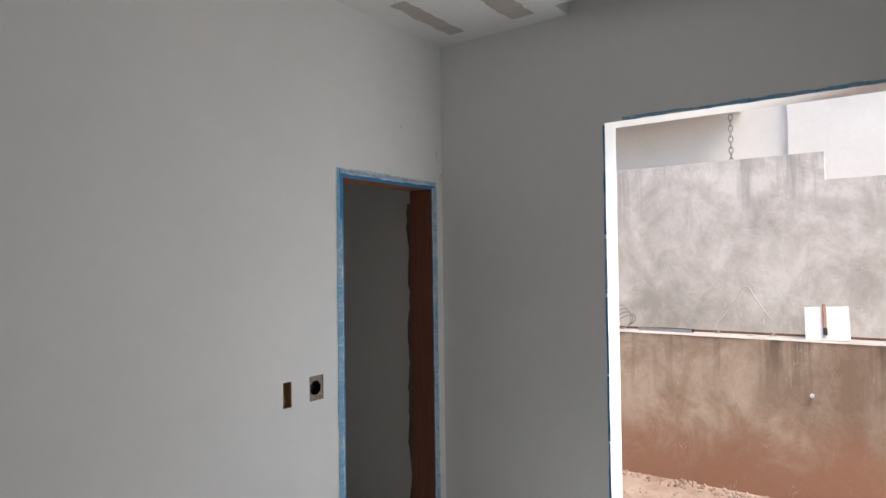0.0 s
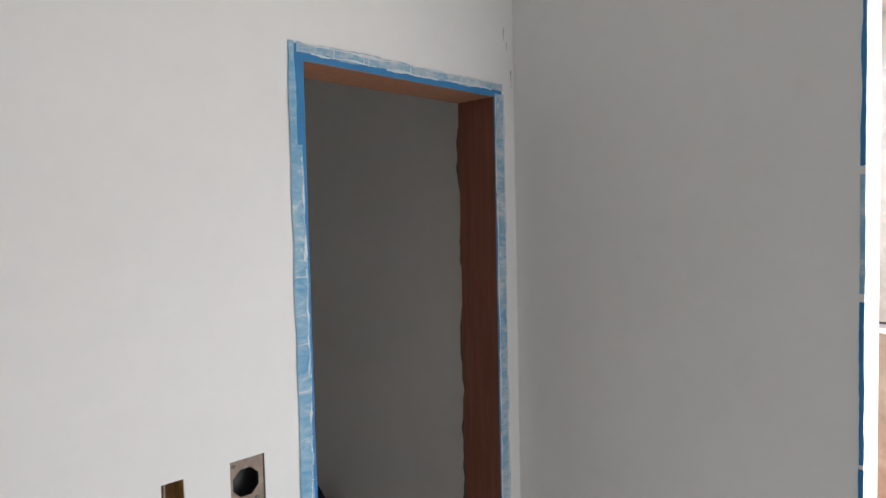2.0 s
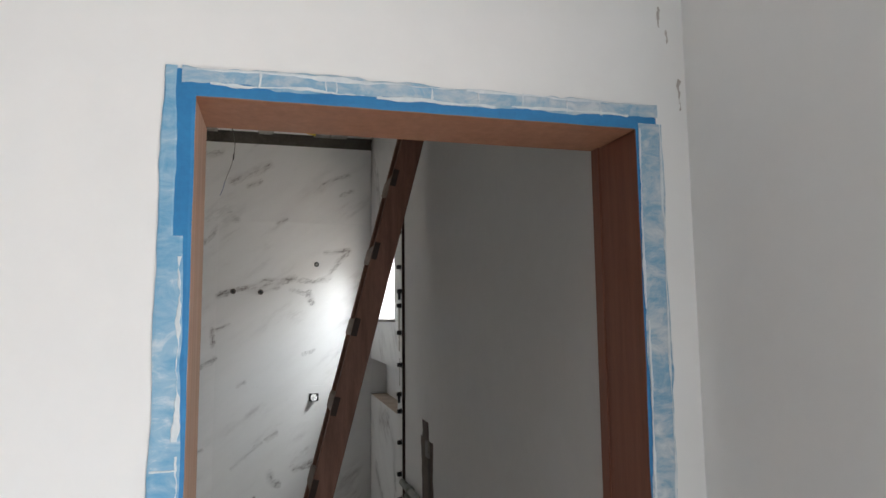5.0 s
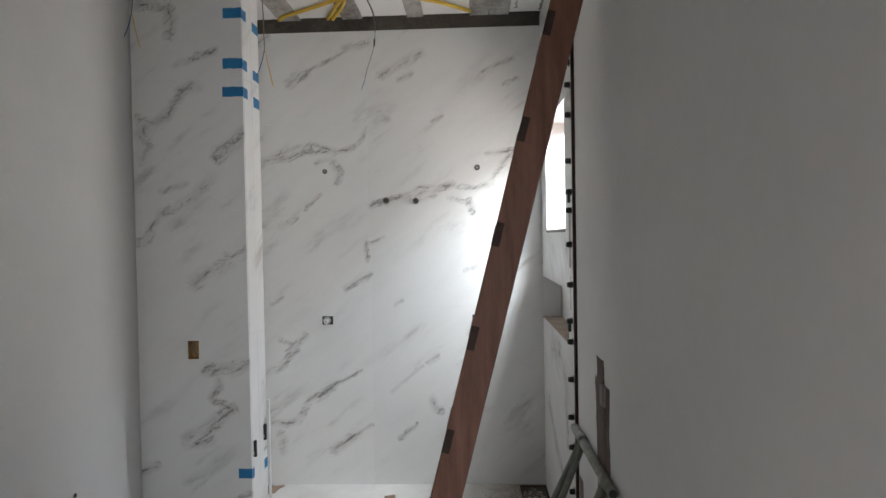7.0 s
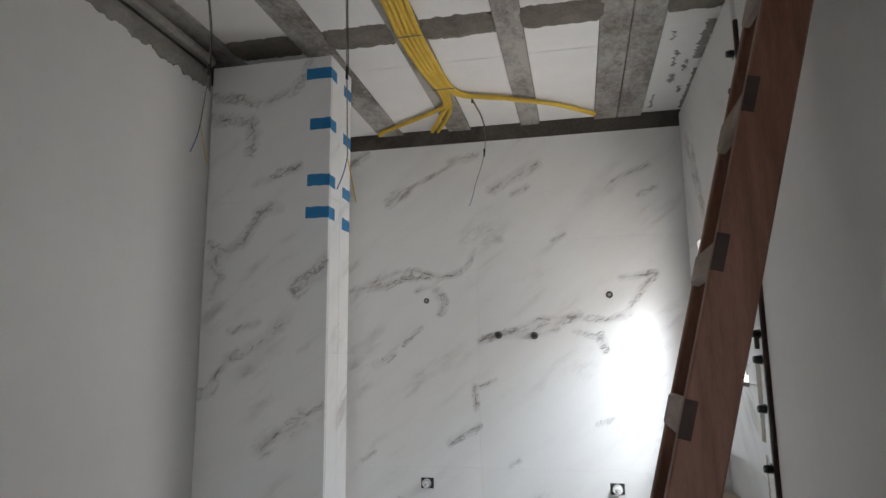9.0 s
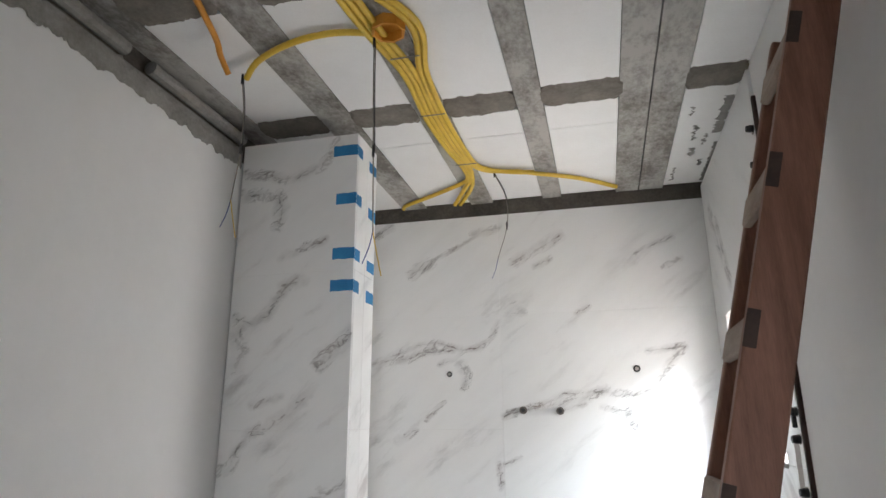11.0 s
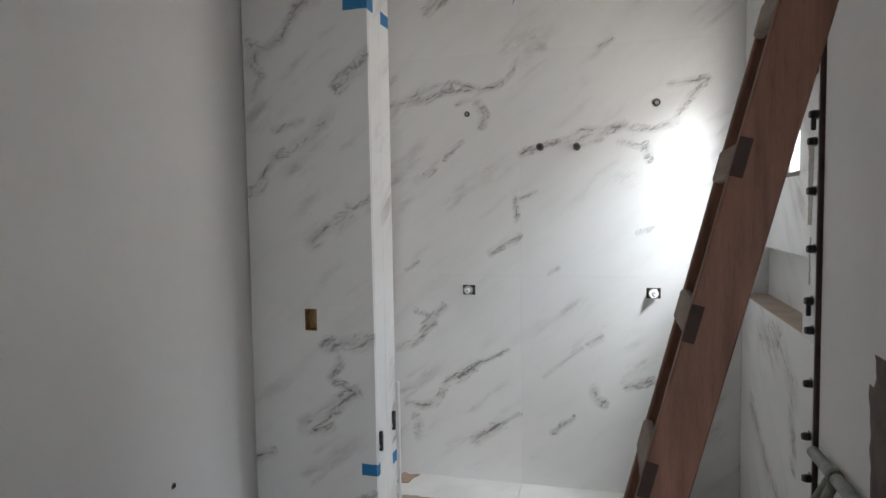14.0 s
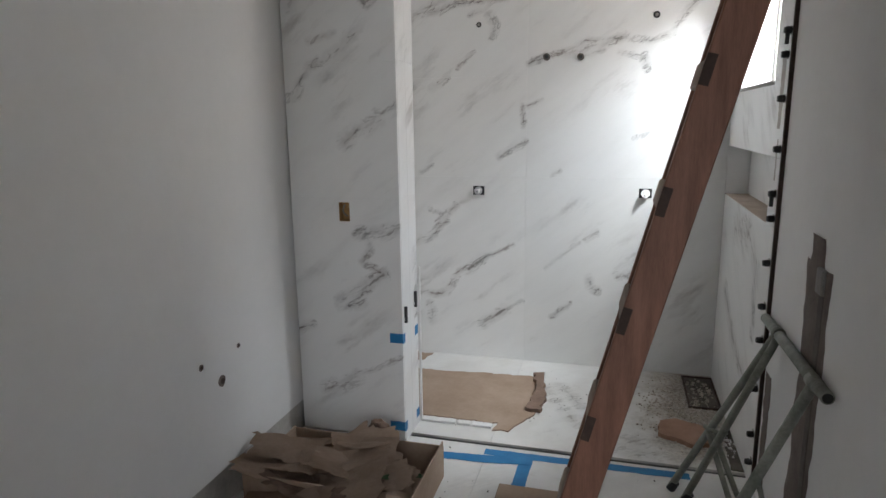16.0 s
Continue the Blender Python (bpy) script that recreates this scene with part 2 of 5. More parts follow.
def marble(name, plane, veins=(), rough=0.34, dust=()):
    """White porcelain printed with grey-brown calacatta veins. plane: the two axes that lie in the tile;
    veins: (u0, v0, u1, v1, width); dust: strokes of cement dust of the same form."""
    m, nt, sh = mat(name, rough)
    tc = nt.nodes.new("ShaderNodeTexCoord")
    sep, com = nt.nodes.new("ShaderNodeSeparateXYZ"), nt.nodes.new("ShaderNodeCombineXYZ")
    nt.links.new(tc.outputs["Object"], sep.inputs[0])
    for k, a in enumerate(plane):
        nt.links.new(sep.outputs["xyz".index(a)], com.inputs[k])
    p = com.outputs[0]

    def warped(v, scale, amount):
        n = nt.nodes.new("ShaderNodeTexNoise")
        n.inputs["Scale"].default_value, n.inputs["Detail"].default_value, n.inputs["Roughness"].default_value = scale, 4.0, 0.6
        nt.links.new(p, n.inputs["Vector"])
        off = nt.nodes.new("ShaderNodeVectorMath")
        off.operation = "MULTIPLY_ADD"
        nt.links.new(n.outputs["Color"], off.inputs[0])
        off.inputs[1].default_value = (amount, amount, 0)
        add = nt.nodes.new("ShaderNodeVectorMath")
        add.operation = "ADD"
        nt.links.new(v, add.inputs[0])
        add.inputs[1].default_value = (-amount / 2, -amount / 2, 0)
        nt.links.new(add.outputs[0], off.inputs[2])
        return off.outputs[0]

    def along(v, turn, sx, sy):
        a, b = nt.nodes.new("ShaderNodeMapping"), nt.nodes.new("ShaderNodeMapping")
        a.inputs["Rotation"].default_value = (0, 0, radians(turn))
        b.inputs["Scale"].default_value = (sx, sy, 1)
        nt.links.new(v, a.inputs[0])
        nt.links.new(a.outputs[0], b.inputs[0])
        return b.outputs[0]

    def strokes(v, lines, grow):
        total = 0.0
        for u0, v0, u1, v1, w in lines:
            g = nt.nodes.new("ShaderNodeGroup")
            g.node_tree = VEIN
            nt.links.new(v, g.inputs[0])
            g.inputs[1].default_value, g.inputs[2].default_value, g.inputs[3].default_value = (u0, v0, 0), (u1, v1, 0), w * grow
            total = calc(nt, "MAXIMUM", total, g.outputs[0])
        return total

    q = warped(warped(p, 6.0, 0.035), 26.0, 0.022)
    d = along(q, -38, 0.9, 3.6)
    cloud = noise_node(nt, 1.9, 6, 0.62, d)
    patch = noise_node(nt, 1.6, 2, 0.5, p)
    breakup = ramp(nt, noise_node(nt, 5.0, 5, 0.65, d), (0.42, 0.0), (0.58, 1.0))
    # pale feathers that drift across the tile
    feather = calc(nt, "MULTIPLY", ramp(nt, cloud, (0.55, 0.0), (0.68, 1.0)), ramp(nt, patch, (0.44, 0.0), (0.58, 1.0)))
    total = calc(nt, "MULTIPLY", feather, calc(nt, "ADD", 0.16, calc(nt, "MULTIPLY", breakup, 0.22)))
    if veins:
        halo = strokes(q, veins, 2.2)
        e = along(warped(p, 9.0, 0.05), -34, 1.0, 3.4)
        strand = calc(nt, "ADD", calc(nt, "MULTIPLY", halo, 0.2), calc(nt, "MULTIPLY", noise_node(nt, 4.6, 5, 0.6, e, 0.5), 4.2))
        fold = calc(nt, "ABSOLUTE", calc(nt, "SUBTRACT", calc(nt, "FRACT", strand), 0.5))
        thread = ramp(nt, fold, (0.0, 1.0), (0.05, 0.75), (0.16, 0.0))
        ragged = calc(nt, "ADD", halo, calc(nt, "MULTIPLY", calc(nt, "SUBTRACT", noise_node(nt, 7.0, 5, 0.65, e, 0.4), 0.52), 1.1))
        core = calc(nt, "MULTIPLY", ramp(nt, ragged, (0.80, 0.0), (1.02, 1.0)), calc(nt, "ADD", 0.26, calc(nt, "MULTIPLY", breakup, 0.56)))
        web = calc(nt, "MULTIPLY", ramp(nt, halo, (0.08, 0.0), (0.55, 1.0)), calc(nt, "MULTIPLY", thread, calc(nt, "ADD", 0.36, calc(nt, "MULTIPLY", breakup, 0.46))))
        wash = calc(nt, "MULTIPLY", ramp(nt, ragged, (0.1, 0.0), (0.8, 1.0)), calc(nt, "ADD", 0.10, calc(nt, "MULTIPLY", breakup, 0.22)))
        total = calc(nt, "MAXIMUM", total, calc(nt, "MAXIMUM", calc(nt, "MAXIMUM", core, web), wash))
    tint = ramp(nt, noise_node(nt, 3.4, 3, 0.5, p), (0.40, (0.085, 0.085, 0.082)), (0.60, (0.135, 0.092, 0.078)))
    info = nt.nodes.new("ShaderNodeObjectInfo")
    ground = mix(nt, info.outputs["Random"], (0.785, 0.785, 0.775), (0.825, 0.822, 0.812))
    ground = mix(nt, ramp(nt, cloud, (0.42, 0.0), (0.72, 0.35)), ground, (0.66, 0.655, 0.645))
    colour = mix(nt, total, ground, tint)
    gloss = ramp(nt, noise_node(nt, 25, 3, 0.6, p), (0.3, rough - 0.02), (0.7, rough + 0.03))
    if dust:
        film = ramp(nt, calc(nt, "ADD", strokes(q, dust, 1.0), calc(nt, "MULTIPLY", calc(nt, "SUBTRACT", noise_node(nt, 6.0, 6, 0.7, p), 0.5), 1.3)), (0.15, 0.0), (0.75, 0.85))
        haze = ramp(nt, noise_node(nt, 2.2, 5, 0.65, p), (0.38, 0.18), (0.62, 0.5))
        colour = mix(nt, haze, colour, (0.50, 0.475, 0.44))
        colour = mix(nt, film, colour, ramp(nt, noise_node(nt, 60, 3, 0.7, p), (0.4, (0.17, 0.135, 0.105)), (0.6, (0.40, 0.35, 0.29))))
        gloss = calc(nt, "ADD", gloss, calc(nt, "MULTIPLY", film, 0.4))
    nt.links.new(colour, sh.inputs["Base Color"])
    nt.links.new(gloss, sh.inputs["Roughness"])
    return m


def smeared_tape(name, blue, pale):
    """Blue masking tape under a thin, broken scrape of white plaster."""
    m, nt, sh = mat(name, 0.8)
    a = noise_node(nt, 16, 6, 0.7, coords(nt, (1.0, 1.0, 1.6)), 1.0)
    b = noise_node(nt, 5, 3, 0.55, coords(nt))
    ridge = noise_node(nt, 60, 3, 0.6, coords(nt, (0.25, 1, 1)))
    k = calc(nt, "ADD", calc(nt, "ADD", calc(nt, "MULTIPLY", a, 0.5), calc(nt, "MULTIPLY", b, 0.25)), calc(nt, "MULTIPLY", ridge, 0.25))
    thin = tuple(0.6 * p + 0.4 * q for p, q in zip(blue, pale))
    nt.links.new(ramp(nt, k, (0.38, blue), (0.47, thin), (0.56, pale), (0.66, (0.66, 0.70, 0.72))), sh.inputs["Base Color"])
    bump(nt, sh, k, 0.4, 0.003)
    return m


SMEAR = smeared_tape("plaster-smeared blue tape", (0.10, 0.32, 0.53), (0.30, 0.47, 0.60))
SMEAR_GREY = smeared_tape("thickly smeared blue tape", (0.13, 0.33, 0.51), (0.50, 0.56, 0.60))
# veins of the printed marble, by wall: start, end and width
VEINS_SWOOSH = [(-1.04, 2.17, -0.91, 2.22, 0.013), (-0.91, 2.22, -0.79, 2.27, 0.013), (-0.79, 2.27, -0.64, 2.28, 0.013), (-0.64, 2.28, -0.5, 2.24, 0.013), (-0.5, 2.24, -0.43, 2.24, 0.013), (-0.43, 2.24, -0.35, 2.29, 0.013), (-0.35, 2.29, -0.3, 2.39, 0.013), (-1.01, 2.18, -0.84, 2.2, 0.018), (-0.84, 2.2, -0.67, 2.25, 0.018), (-0.78, 2.22, -0.56, 2.24, 0.011), (-0.5, 2.24, -0.55, 2.19, 0.011), (-0.55, 2.19, -0.64, 2.16, 0.011), (-0.52, 2.16, -0.49, 2.1, 0.02), (-0.49, 2.1, -0.5, 2.04, 0.02), (-0.2, 2.48, -0.16, 2.44, 0.019), (-0.28, 1.88, -0.06, 1.94, 0.014), (-0.06, 1.94, 0.04, 1.99, 0.014), (0.04, 1.99, 0.16, 1.99, 0.014), (0.16, 1.99, 0.27, 1.99, 0.014), (0.27, 1.99, 0.41, 1.97, 0.014)]
VEINS_TOP = [(0.41, 1.97, 0.5, 1.99, 0.014), (-0.06, 1.92, 0.12, 1.96, 0.02), (0.12, 1.96, 0.27, 2, 0.02), (0.03, 1.9, 0.16, 1.94, 0.01), (0.38, 1.89, 0.4, 1.82, 0.018), (0.24, 1.92, 0.34, 1.89, 0.011), (0.14, 2.42, 0.2, 2.45, 0.012), (0.44, 1.98, 0.52, 2.01, 0.014), (0.52, 2.01, 0.58, 2.11, 0.014), (0.58, 2.11, 0.68, 2.22, 0.014), (0.49, 2.2, 0.68, 2.22, 0.014), (-0.81, 2.7, -0.71, 2.76, 0.026), (-0.71, 2.76, -0.32, 2.96, 0.009), (-0.43, 2.92, -0.28, 2.95, 0.018), (-0.2, 2.74, -0.08, 2.8, 0.022), (-0.08, 2.8, 0.07, 2.87, 0.022), (-0.08, 2.7, -0, 2.74, 0.013), (-1.06, 2.95, -0.95, 3.01, 0.018), (0.61, 2.65, 0.71, 2.7, 0.011), (0.47, 2.74, 0.68, 2.82, 0.012)]
VEINS_MIDDLE = [(-1.03, 0.75, -0.93, 0.78, 0.016), (-0.93, 0.78, -0.88, 0.82, 0.016), (-0.88, 0.82, -0.85, 0.9, 0.016), (-0.85, 0.9, -0.74, 1.01, 0.016), (-0.82, 0.95, -0.91, 0.98, 0.012), (-0.87, 0.85, -0.8, 0.91, 0.016), (-0.97, 0.43, -0.88, 0.42, 0.018), (-0.88, 0.42, -0.8, 0.44, 0.018), (-0.8, 0.44, -0.71, 0.58, 0.018), (-0.71, 0.58, -0.62, 0.63, 0.018), (-0.62, 0.63, -0.55, 0.68, 0.018), (-0.65, 0.6, -0.57, 0.66, 0.026), (-0.55, 0.68, -0.36, 0.77, 0.01), (-0.92, 0.34, -0.9, 0.3, 0.022), (-0.9, 0.3, -0.91, 0.23, 0.022), (-0.56, 0.24, -0.47, 0.29, 0.026), (-0.47, 0.29, -0.41, 0.34, 0.026)]
VEINS_FOOT = [(-0.41, 0.34, -0.3, 0.4, 0.01), (0.08, 0.82, 0.15, 0.86, 0.013), (-0.16, 0.63, 0.05, 0.8, 0.009), (-0.11, 0.31, -0, 0.4, 0.014), (0.11, 0.57, 0.12, 0.52, 0.02), (0.12, 0.52, 0.16, 0.5, 0.02), (0.28, 0.6, 0.41, 0.64, 0.018), (-0.13, 1.21, -0.08, 1.24, 0.011), (-0.72, 1.86, -0.62, 1.95, 0.011), (-0.89, 1.74, -0.79, 1.8, 0.015), (-0.31, 1.62, -0.31, 1.5, 0.013), (-0.28, 1.62, -0.2, 1.66, 0.011), (-0.46, 1.33, -0.3, 1.41, 0.017), (0.34, 1.43, 0.42, 1.46, 0.009), (-0.97, 1.22, -0.89, 1.27, 0.01)]
VEINS_FRONT_HIGH = [(-1.22, 2.9, -1.11, 2.88, 0.017), (-1.11, 2.88, -1.01, 2.85, 0.017), (-1.01, 2.85, -0.92, 2.87, 0.017), (-0.92, 2.87, -0.85, 2.9, 0.017), (-0.85, 2.9, -0.82, 2.94, 0.017), (-0.82, 2.94, -0.78, 3, 0.017), (-1.23, 2.8, -1.08, 2.78, 0.018), (-1.05, 2.78, -1.03, 2.72, 0.021), (-1.03, 2.72, -1.04, 2.65, 0.021), (-1.2, 2.25, -1.13, 2.23, 0.016), (-1.13, 2.23, -1.06, 2.26, 0.016), (-1.06, 2.26, -0.99, 2.37, 0.016), (-0.99, 2.37, -0.94, 2.41, 0.016), (-1, 2.38, -0.91, 2.4, 0.018), (-1.18, 2.21, -1.17, 2.17, 0.024), (-1.01, 2.5, -0.82, 2.57, 0.014), (-1.2, 2.17, -1.16, 2.12, 0.022), (-1.16, 2.12, -1.18, 2.05, 0.022), (-0.82, 2.06, -0.74, 2.12, 0.026), (-0.74, 2.12, -0.69, 2.16, 0.026)]
VEINS_FRONT_LOW = [(-1.23, 1.65, -1.18, 1.66, 0.015), (-1.18, 1.66, -1.15, 1.73, 0.015), (-1.15, 1.73, -1.11, 1.79, 0.015), (-1.11, 1.79, -1.07, 1.81, 0.015), (-1.1, 1.78, -0.98, 1.83, 0.012), (-0.98, 1.83, -0.88, 1.91, 0.012), (-0.95, 1.45, -0.89, 1.5, 0.024), (-0.89, 1.5, -0.84, 1.52, 0.024), (-0.84, 1.52, -0.79, 1.56, 0.024), (-0.79, 1.56, -0.7, 1.61, 0.009), (-1.1, 1.9, -0.98, 1.93, 0.012), (-0.89, 1.03, -0.79, 1.04, 0.022)]
VEINS_FRONT_FOOT = [(-0.79, 1.04, -0.69, 1.07, 0.022), (-0.85, 1.02, -0.84, 0.96, 0.015), (-0.84, 0.96, -0.88, 0.9, 0.015), (-0.88, 0.9, -0.79, 0.85, 0.015), (-0.99, 0.71, -0.9, 0.76, 0.024), (-0.9, 0.76, -0.78, 0.84, 0.024), (-1.01, 0.67, -0.88, 0.7, 0.016), (-1.09, 0.24, -1, 0.27, 0.026), (-1, 0.27, -0.93, 0.32, 0.026), (-0.93, 0.33, -0.7, 0.44, 0.009), (-1.24, 0.54, -1.16, 0.57, 0.018)]


def back_tile_marble(x0, x1, z0, z1):
    """The print of one tile of the back wall: the veins that cross it."""
    near = [v for v in VEINS_SWOOSH + VEINS_TOP + VEINS_MIDDLE + VEINS_FOOT
            if max(v[0], v[2]) > x0 - 0.04 and min(v[0], v[2]) < x1 + 0.04 and max(v[1], v[3]) > z0 - 0.04 and min(v[1], v[3]) < z1 + 0.04]
    return marble("marble tile, back wall", "xz", near)


MARBLE_PLAIN = marble("marble tile, partition rear", "xz")
MARBLE_FRONT = marble("marble tile, partition", "xz", VEINS_FRONT_HIGH + VEINS_FRONT_LOW + VEINS_FRONT_FOOT)
MARBLE_SIDE = marble("marble tile, window wall", "yz", [(3.15, 1.0, 2.95, 0.88, 0.04), (3.55, 0.98, 3.2, 1.02, 0.05), (3.0, 0.9, 2.95, 0.62, 0.03), (3.7, 0.62, 3.3, 0.42, 0.04), (3.3, 0.42, 3.0, 0.36, 0.03), (3.8, 2.9, 3.62, 2.6, 0.03), (3.66, 2.78, 3.5, 2.45, 0.03)])
MARBLE_FLOOR = marble("marble floor tile", "xy", [(-0.1, 3.55, 0.1, 3.15, 0.03), (0.1, 3.15, 0.45, 3.0, 0.03), (0.3, 2.95, 0.6, 2.9, 0.04), (-0.02, 3.62, 0.12, 3.35, 0.03)], rough=0.4, dust=[(0.68, 3.10, 0.72, 3.85, 0.34)])
MARBLE_NICHE = speckled("dusty niche floor", (0.42, 0.33, 0.26), (0.60, 0.50, 0.42), 9, 0.8)
# the door frame's left jamb is paler, its right jamb darker
WOOD_PALE = speckled("pale pinkish wood", (0.43, 0.265, 0.185), (0.57, 0.39, 0.29), 5, 0.6, fine=60, relief=0.12, stretch=(9, 9, 0.5), distance=0.002)
WOOD_DARK = speckled("dark red wood", (0.17, 0.058, 0.032), (0.26, 0.10, 0.06), 5, 0.5, fine=60, relief=0.1, stretch=(9, 9, 0.6), distance=0.002)
# CARDBOARD darkened: shade among torn sheets is put into the colour; paper bag shares it
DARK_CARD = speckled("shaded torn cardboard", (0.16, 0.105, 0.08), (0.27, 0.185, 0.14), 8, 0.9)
PLATE = speckled("dusty brown metal", (0.20, 0.15, 0.12), (0.34, 0.27, 0.22), 14, 0.7, 0.2)
PLUG = speckled("dark brass plug", (0.08, 0.07, 0.06), (0.17, 0.15, 0.13), 20, 0.45, 0.5)


# ---- building helpers ----
def box(bm, lo, hi, slot=0):
    r = bmesh.ops.create_cube(bm, size=1.0)
    for v in r["verts"]:
        v.co = [lo[k] + (v.co[k] + 0.5) * (hi[k] - lo[k]) for k in range(3)]
    for f in {f for v in r["verts"] for f in v.link_faces}:
        f.material_index = slot
    return r["verts"]


def rod(bm, a, b, r, n=12, r2=None):
    a, b = Vector(a), Vector(b)
    d = b - a
    m = Matrix.Translation((a + b) / 2) @ d.to_track_quat("Z", "Y").to_matrix().to_4x4()
    return bmesh.ops.create_cone(bm, cap_ends=True, segments=n, radius1=r, radius2=r if r2 is None else r2, depth=d.length, matrix=m)["verts"]


def bevel(bm, w=0.003, seg=1):
    bmesh.ops.bevel(bm, geom=list(bm.edges), offset=w, segments=seg, affect="EDGES", clamp_overlap=True)
    return bm


def part(name, bm, material, parent=None, label=""):
    """Links a bmesh as one mesh object, under a thing or a part if given."""
    me = bpy.data.meshes.new(name)
    bm.normal_update()
    bm.to_mesh(me)
    bm.free()
    for m in material if isinstance(material, (list, tuple)) else [material]:
        me.materials.append(m)
    ob = new(name, me)
    if parent is not None:
        ob.parent = parent
    if label:
        ob["label"] = label
    return ob


def boxes(*pairs):
    bm = bmesh.new()
    for lo, hi in pairs:
        box(bm, lo, hi)
    return bm


def bbox(lo, hi, w=0.003):
    return bevel(boxes((lo, hi)), w)


def smooth(ob):
    for p in ob.data.polygons:
        p.use_smooth = True
    return ob


def tube(name, pts, r, material, parent=None, label=""):
    """A round wire or pipe along points, as a mesh."""
    cu = bpy.data.curves.new(name, "CURVE")
    cu.dimensions, cu.bevel_depth, cu.bevel_resolution, cu.use_fill_caps, cu.resolution_u = "3D", r, 2, True, 6
    sp = cu.splines.new("BEZIER")
    sp.bezier_points.add(len(pts) - 1)
    for b, p in zip(sp.bezier_points, pts):
        b.co = p
        b.handle_left_type = b.handle_right_type = "AUTO"
    cu.materials.append(material)
    ob = new(name, cu)
    dg = bpy.context.evaluated_depsgraph_get()
    me = bpy.data.meshes.new_from_object(ob.evaluated_get(dg))
    me.name = name
    bpy.data.objects.remove(ob)
    ob = new(name, me)
    if parent is not None:
        ob.parent = parent
    if label:
        ob["label"] = label
    return smooth(ob)


def empty(name, at=(0, 0, 0)):
    ob = new(name)
    ob.location = at
    ob.empty_display_size = 0.1
    return ob


def structure(ob, label, category):
    return tagged(ob, label, category, kind="structure")


# ---- large structure ----
X_BED, X_OUT, X_IN, X_L = 0.844, 0.868, 0.853, -1.242   # bedroom window wall, bathroom window wall, its tile face, left wall
Y_B, Y_P, X_P, Y_Q = 3.956, 2.742, -0.690, 2.973   # back wall, partition front, partition end, partition rear
Z_T, Z_C = 3.032, 3.116   # top of the tiles, underside of the slab
G = -0.20   # ground outside

# wall between bedroom and bathroom: doorway and two sunk wiring boxes
structure(part("wall_door", boxes(
    ((-3.5, 0.05, 0), (-0.036, 0.15, 3.25)), ((0.772, 0, 0), (X_BED, 0.15, 3.25)), ((-0.036, 0, 2.076), (0.772, 0.15, 3.25)),
    ((-3.5, 0, 0), (-0.389, 0.05, 3.25)), ((-0.34, 0, 0), (-0.233, 0.05, 3.25)), ((-0.145, 0, 0), (-0.036, 0.05, 3.25)),
    ((-0.389, 0, 0), (-0.34, 0.05, 0.968)), ((-0.389, 0, 1.084), (-0.34, 0.05, 3.25)),
    ((-0.233, 0, 0), (-0.145, 0.05, 0.972)), ((-0.233, 0, 1.087), (-0.145, 0.05, 3.25))), PLASTER),
    "white skim-coated plaster wall with a doorway", "wall")
structure(part("wall_east", boxes(
    ((X_BED, -1.029, G), (1.0, 0.075, 3.25)), ((X_BED, -2.45, 2.310), (1.0, -1.029, 3.25)), ((X_BED, -4.15, G), (1.0, -2.45, 3.25)),
    ((X_OUT, 0.075, G), (1.02, 2.875, 3.25)), ((X_OUT, 2.875, G), (1.02, 4.12, 1.105)),
    ((0.985, 2.875, 1.105), (1.02, 4.12, 1.392)), ((X_OUT, Y_B + 0.012, 1.105), (0.985, 4.12, 1.392)), ((X_OUT, 2.875, 1.392), (1.02, 4.12, 1.672)),
    ((X_OUT, 2.875, 1.672), (1.02, 2.93, 2.345)), ((X_OUT, 3.72, 1.672), (1.02, 4.12, 2.345)), ((X_OUT, 2.875, 2.345), (1.02, 4.12, 3.25))), PLASTER),
    "grey-white plastered outer wall with openings", "wall")
structure(part("wall_west_bath", boxes(((-1.39, 0.15, 0.16), (X_L, 4.12, 2.955))), PLASTER), "white skim-coated bathroom side wall", "wall")
structure(part("wall_base", boxes(((-1.39, 0.15, 0), (X_L - 0.012, 4.12, 0.16))), RAW_BLOCK), "rough unplastered foot of the side wall", "wall")
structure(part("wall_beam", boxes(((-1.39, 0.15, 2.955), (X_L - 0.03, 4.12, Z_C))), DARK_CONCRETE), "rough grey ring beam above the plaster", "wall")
structure(part("wall_north", boxes(((-1.39, Y_B + 0.012, -0.1), (X_OUT, 4.12, 3.25))), DARK_CONCRETE), "dark rough back wall behind the marble tiles", "wall")
# two walls out of view, set close enough to bounce light on the window wall
structure(part("wall_west_bed", boxes(((-3.65, -4.0, 0), (-3.5, 0.15, 3.25))), PLASTER), "unseen white bedroom wall that bounces light", "wall")
structure(part("wall_south_bed", boxes(((-3.65, -4.15, 0), (1.0, -4.0, 3.25))), PLASTER), "unseen white bedroom wall that bounces light", "wall")
structure(part("wall_partition", boxes(((X_L, Y_P + 0.06, 0), (X_P - 0.012, Y_Q - 0.012, Z_T))), MORTAR), "masonry core of the shower partition", "wall")
structure(part("floor", boxes(((-3.5, -4.0, -0.1), (X_BED, 0.15, 0.0)), ((X_L - 0.15, 0.15, -0.1), (X_OUT, 4.12, -0.012))), BED_FLOOR), "unseen cement floor, made pale to bounce light", "floor")
structure(part("ground", boxes(((-60, -60, G - 0.5), (60, 60, G - 0.002))), EARTH), "reddish earth yard with rubble", "ground")

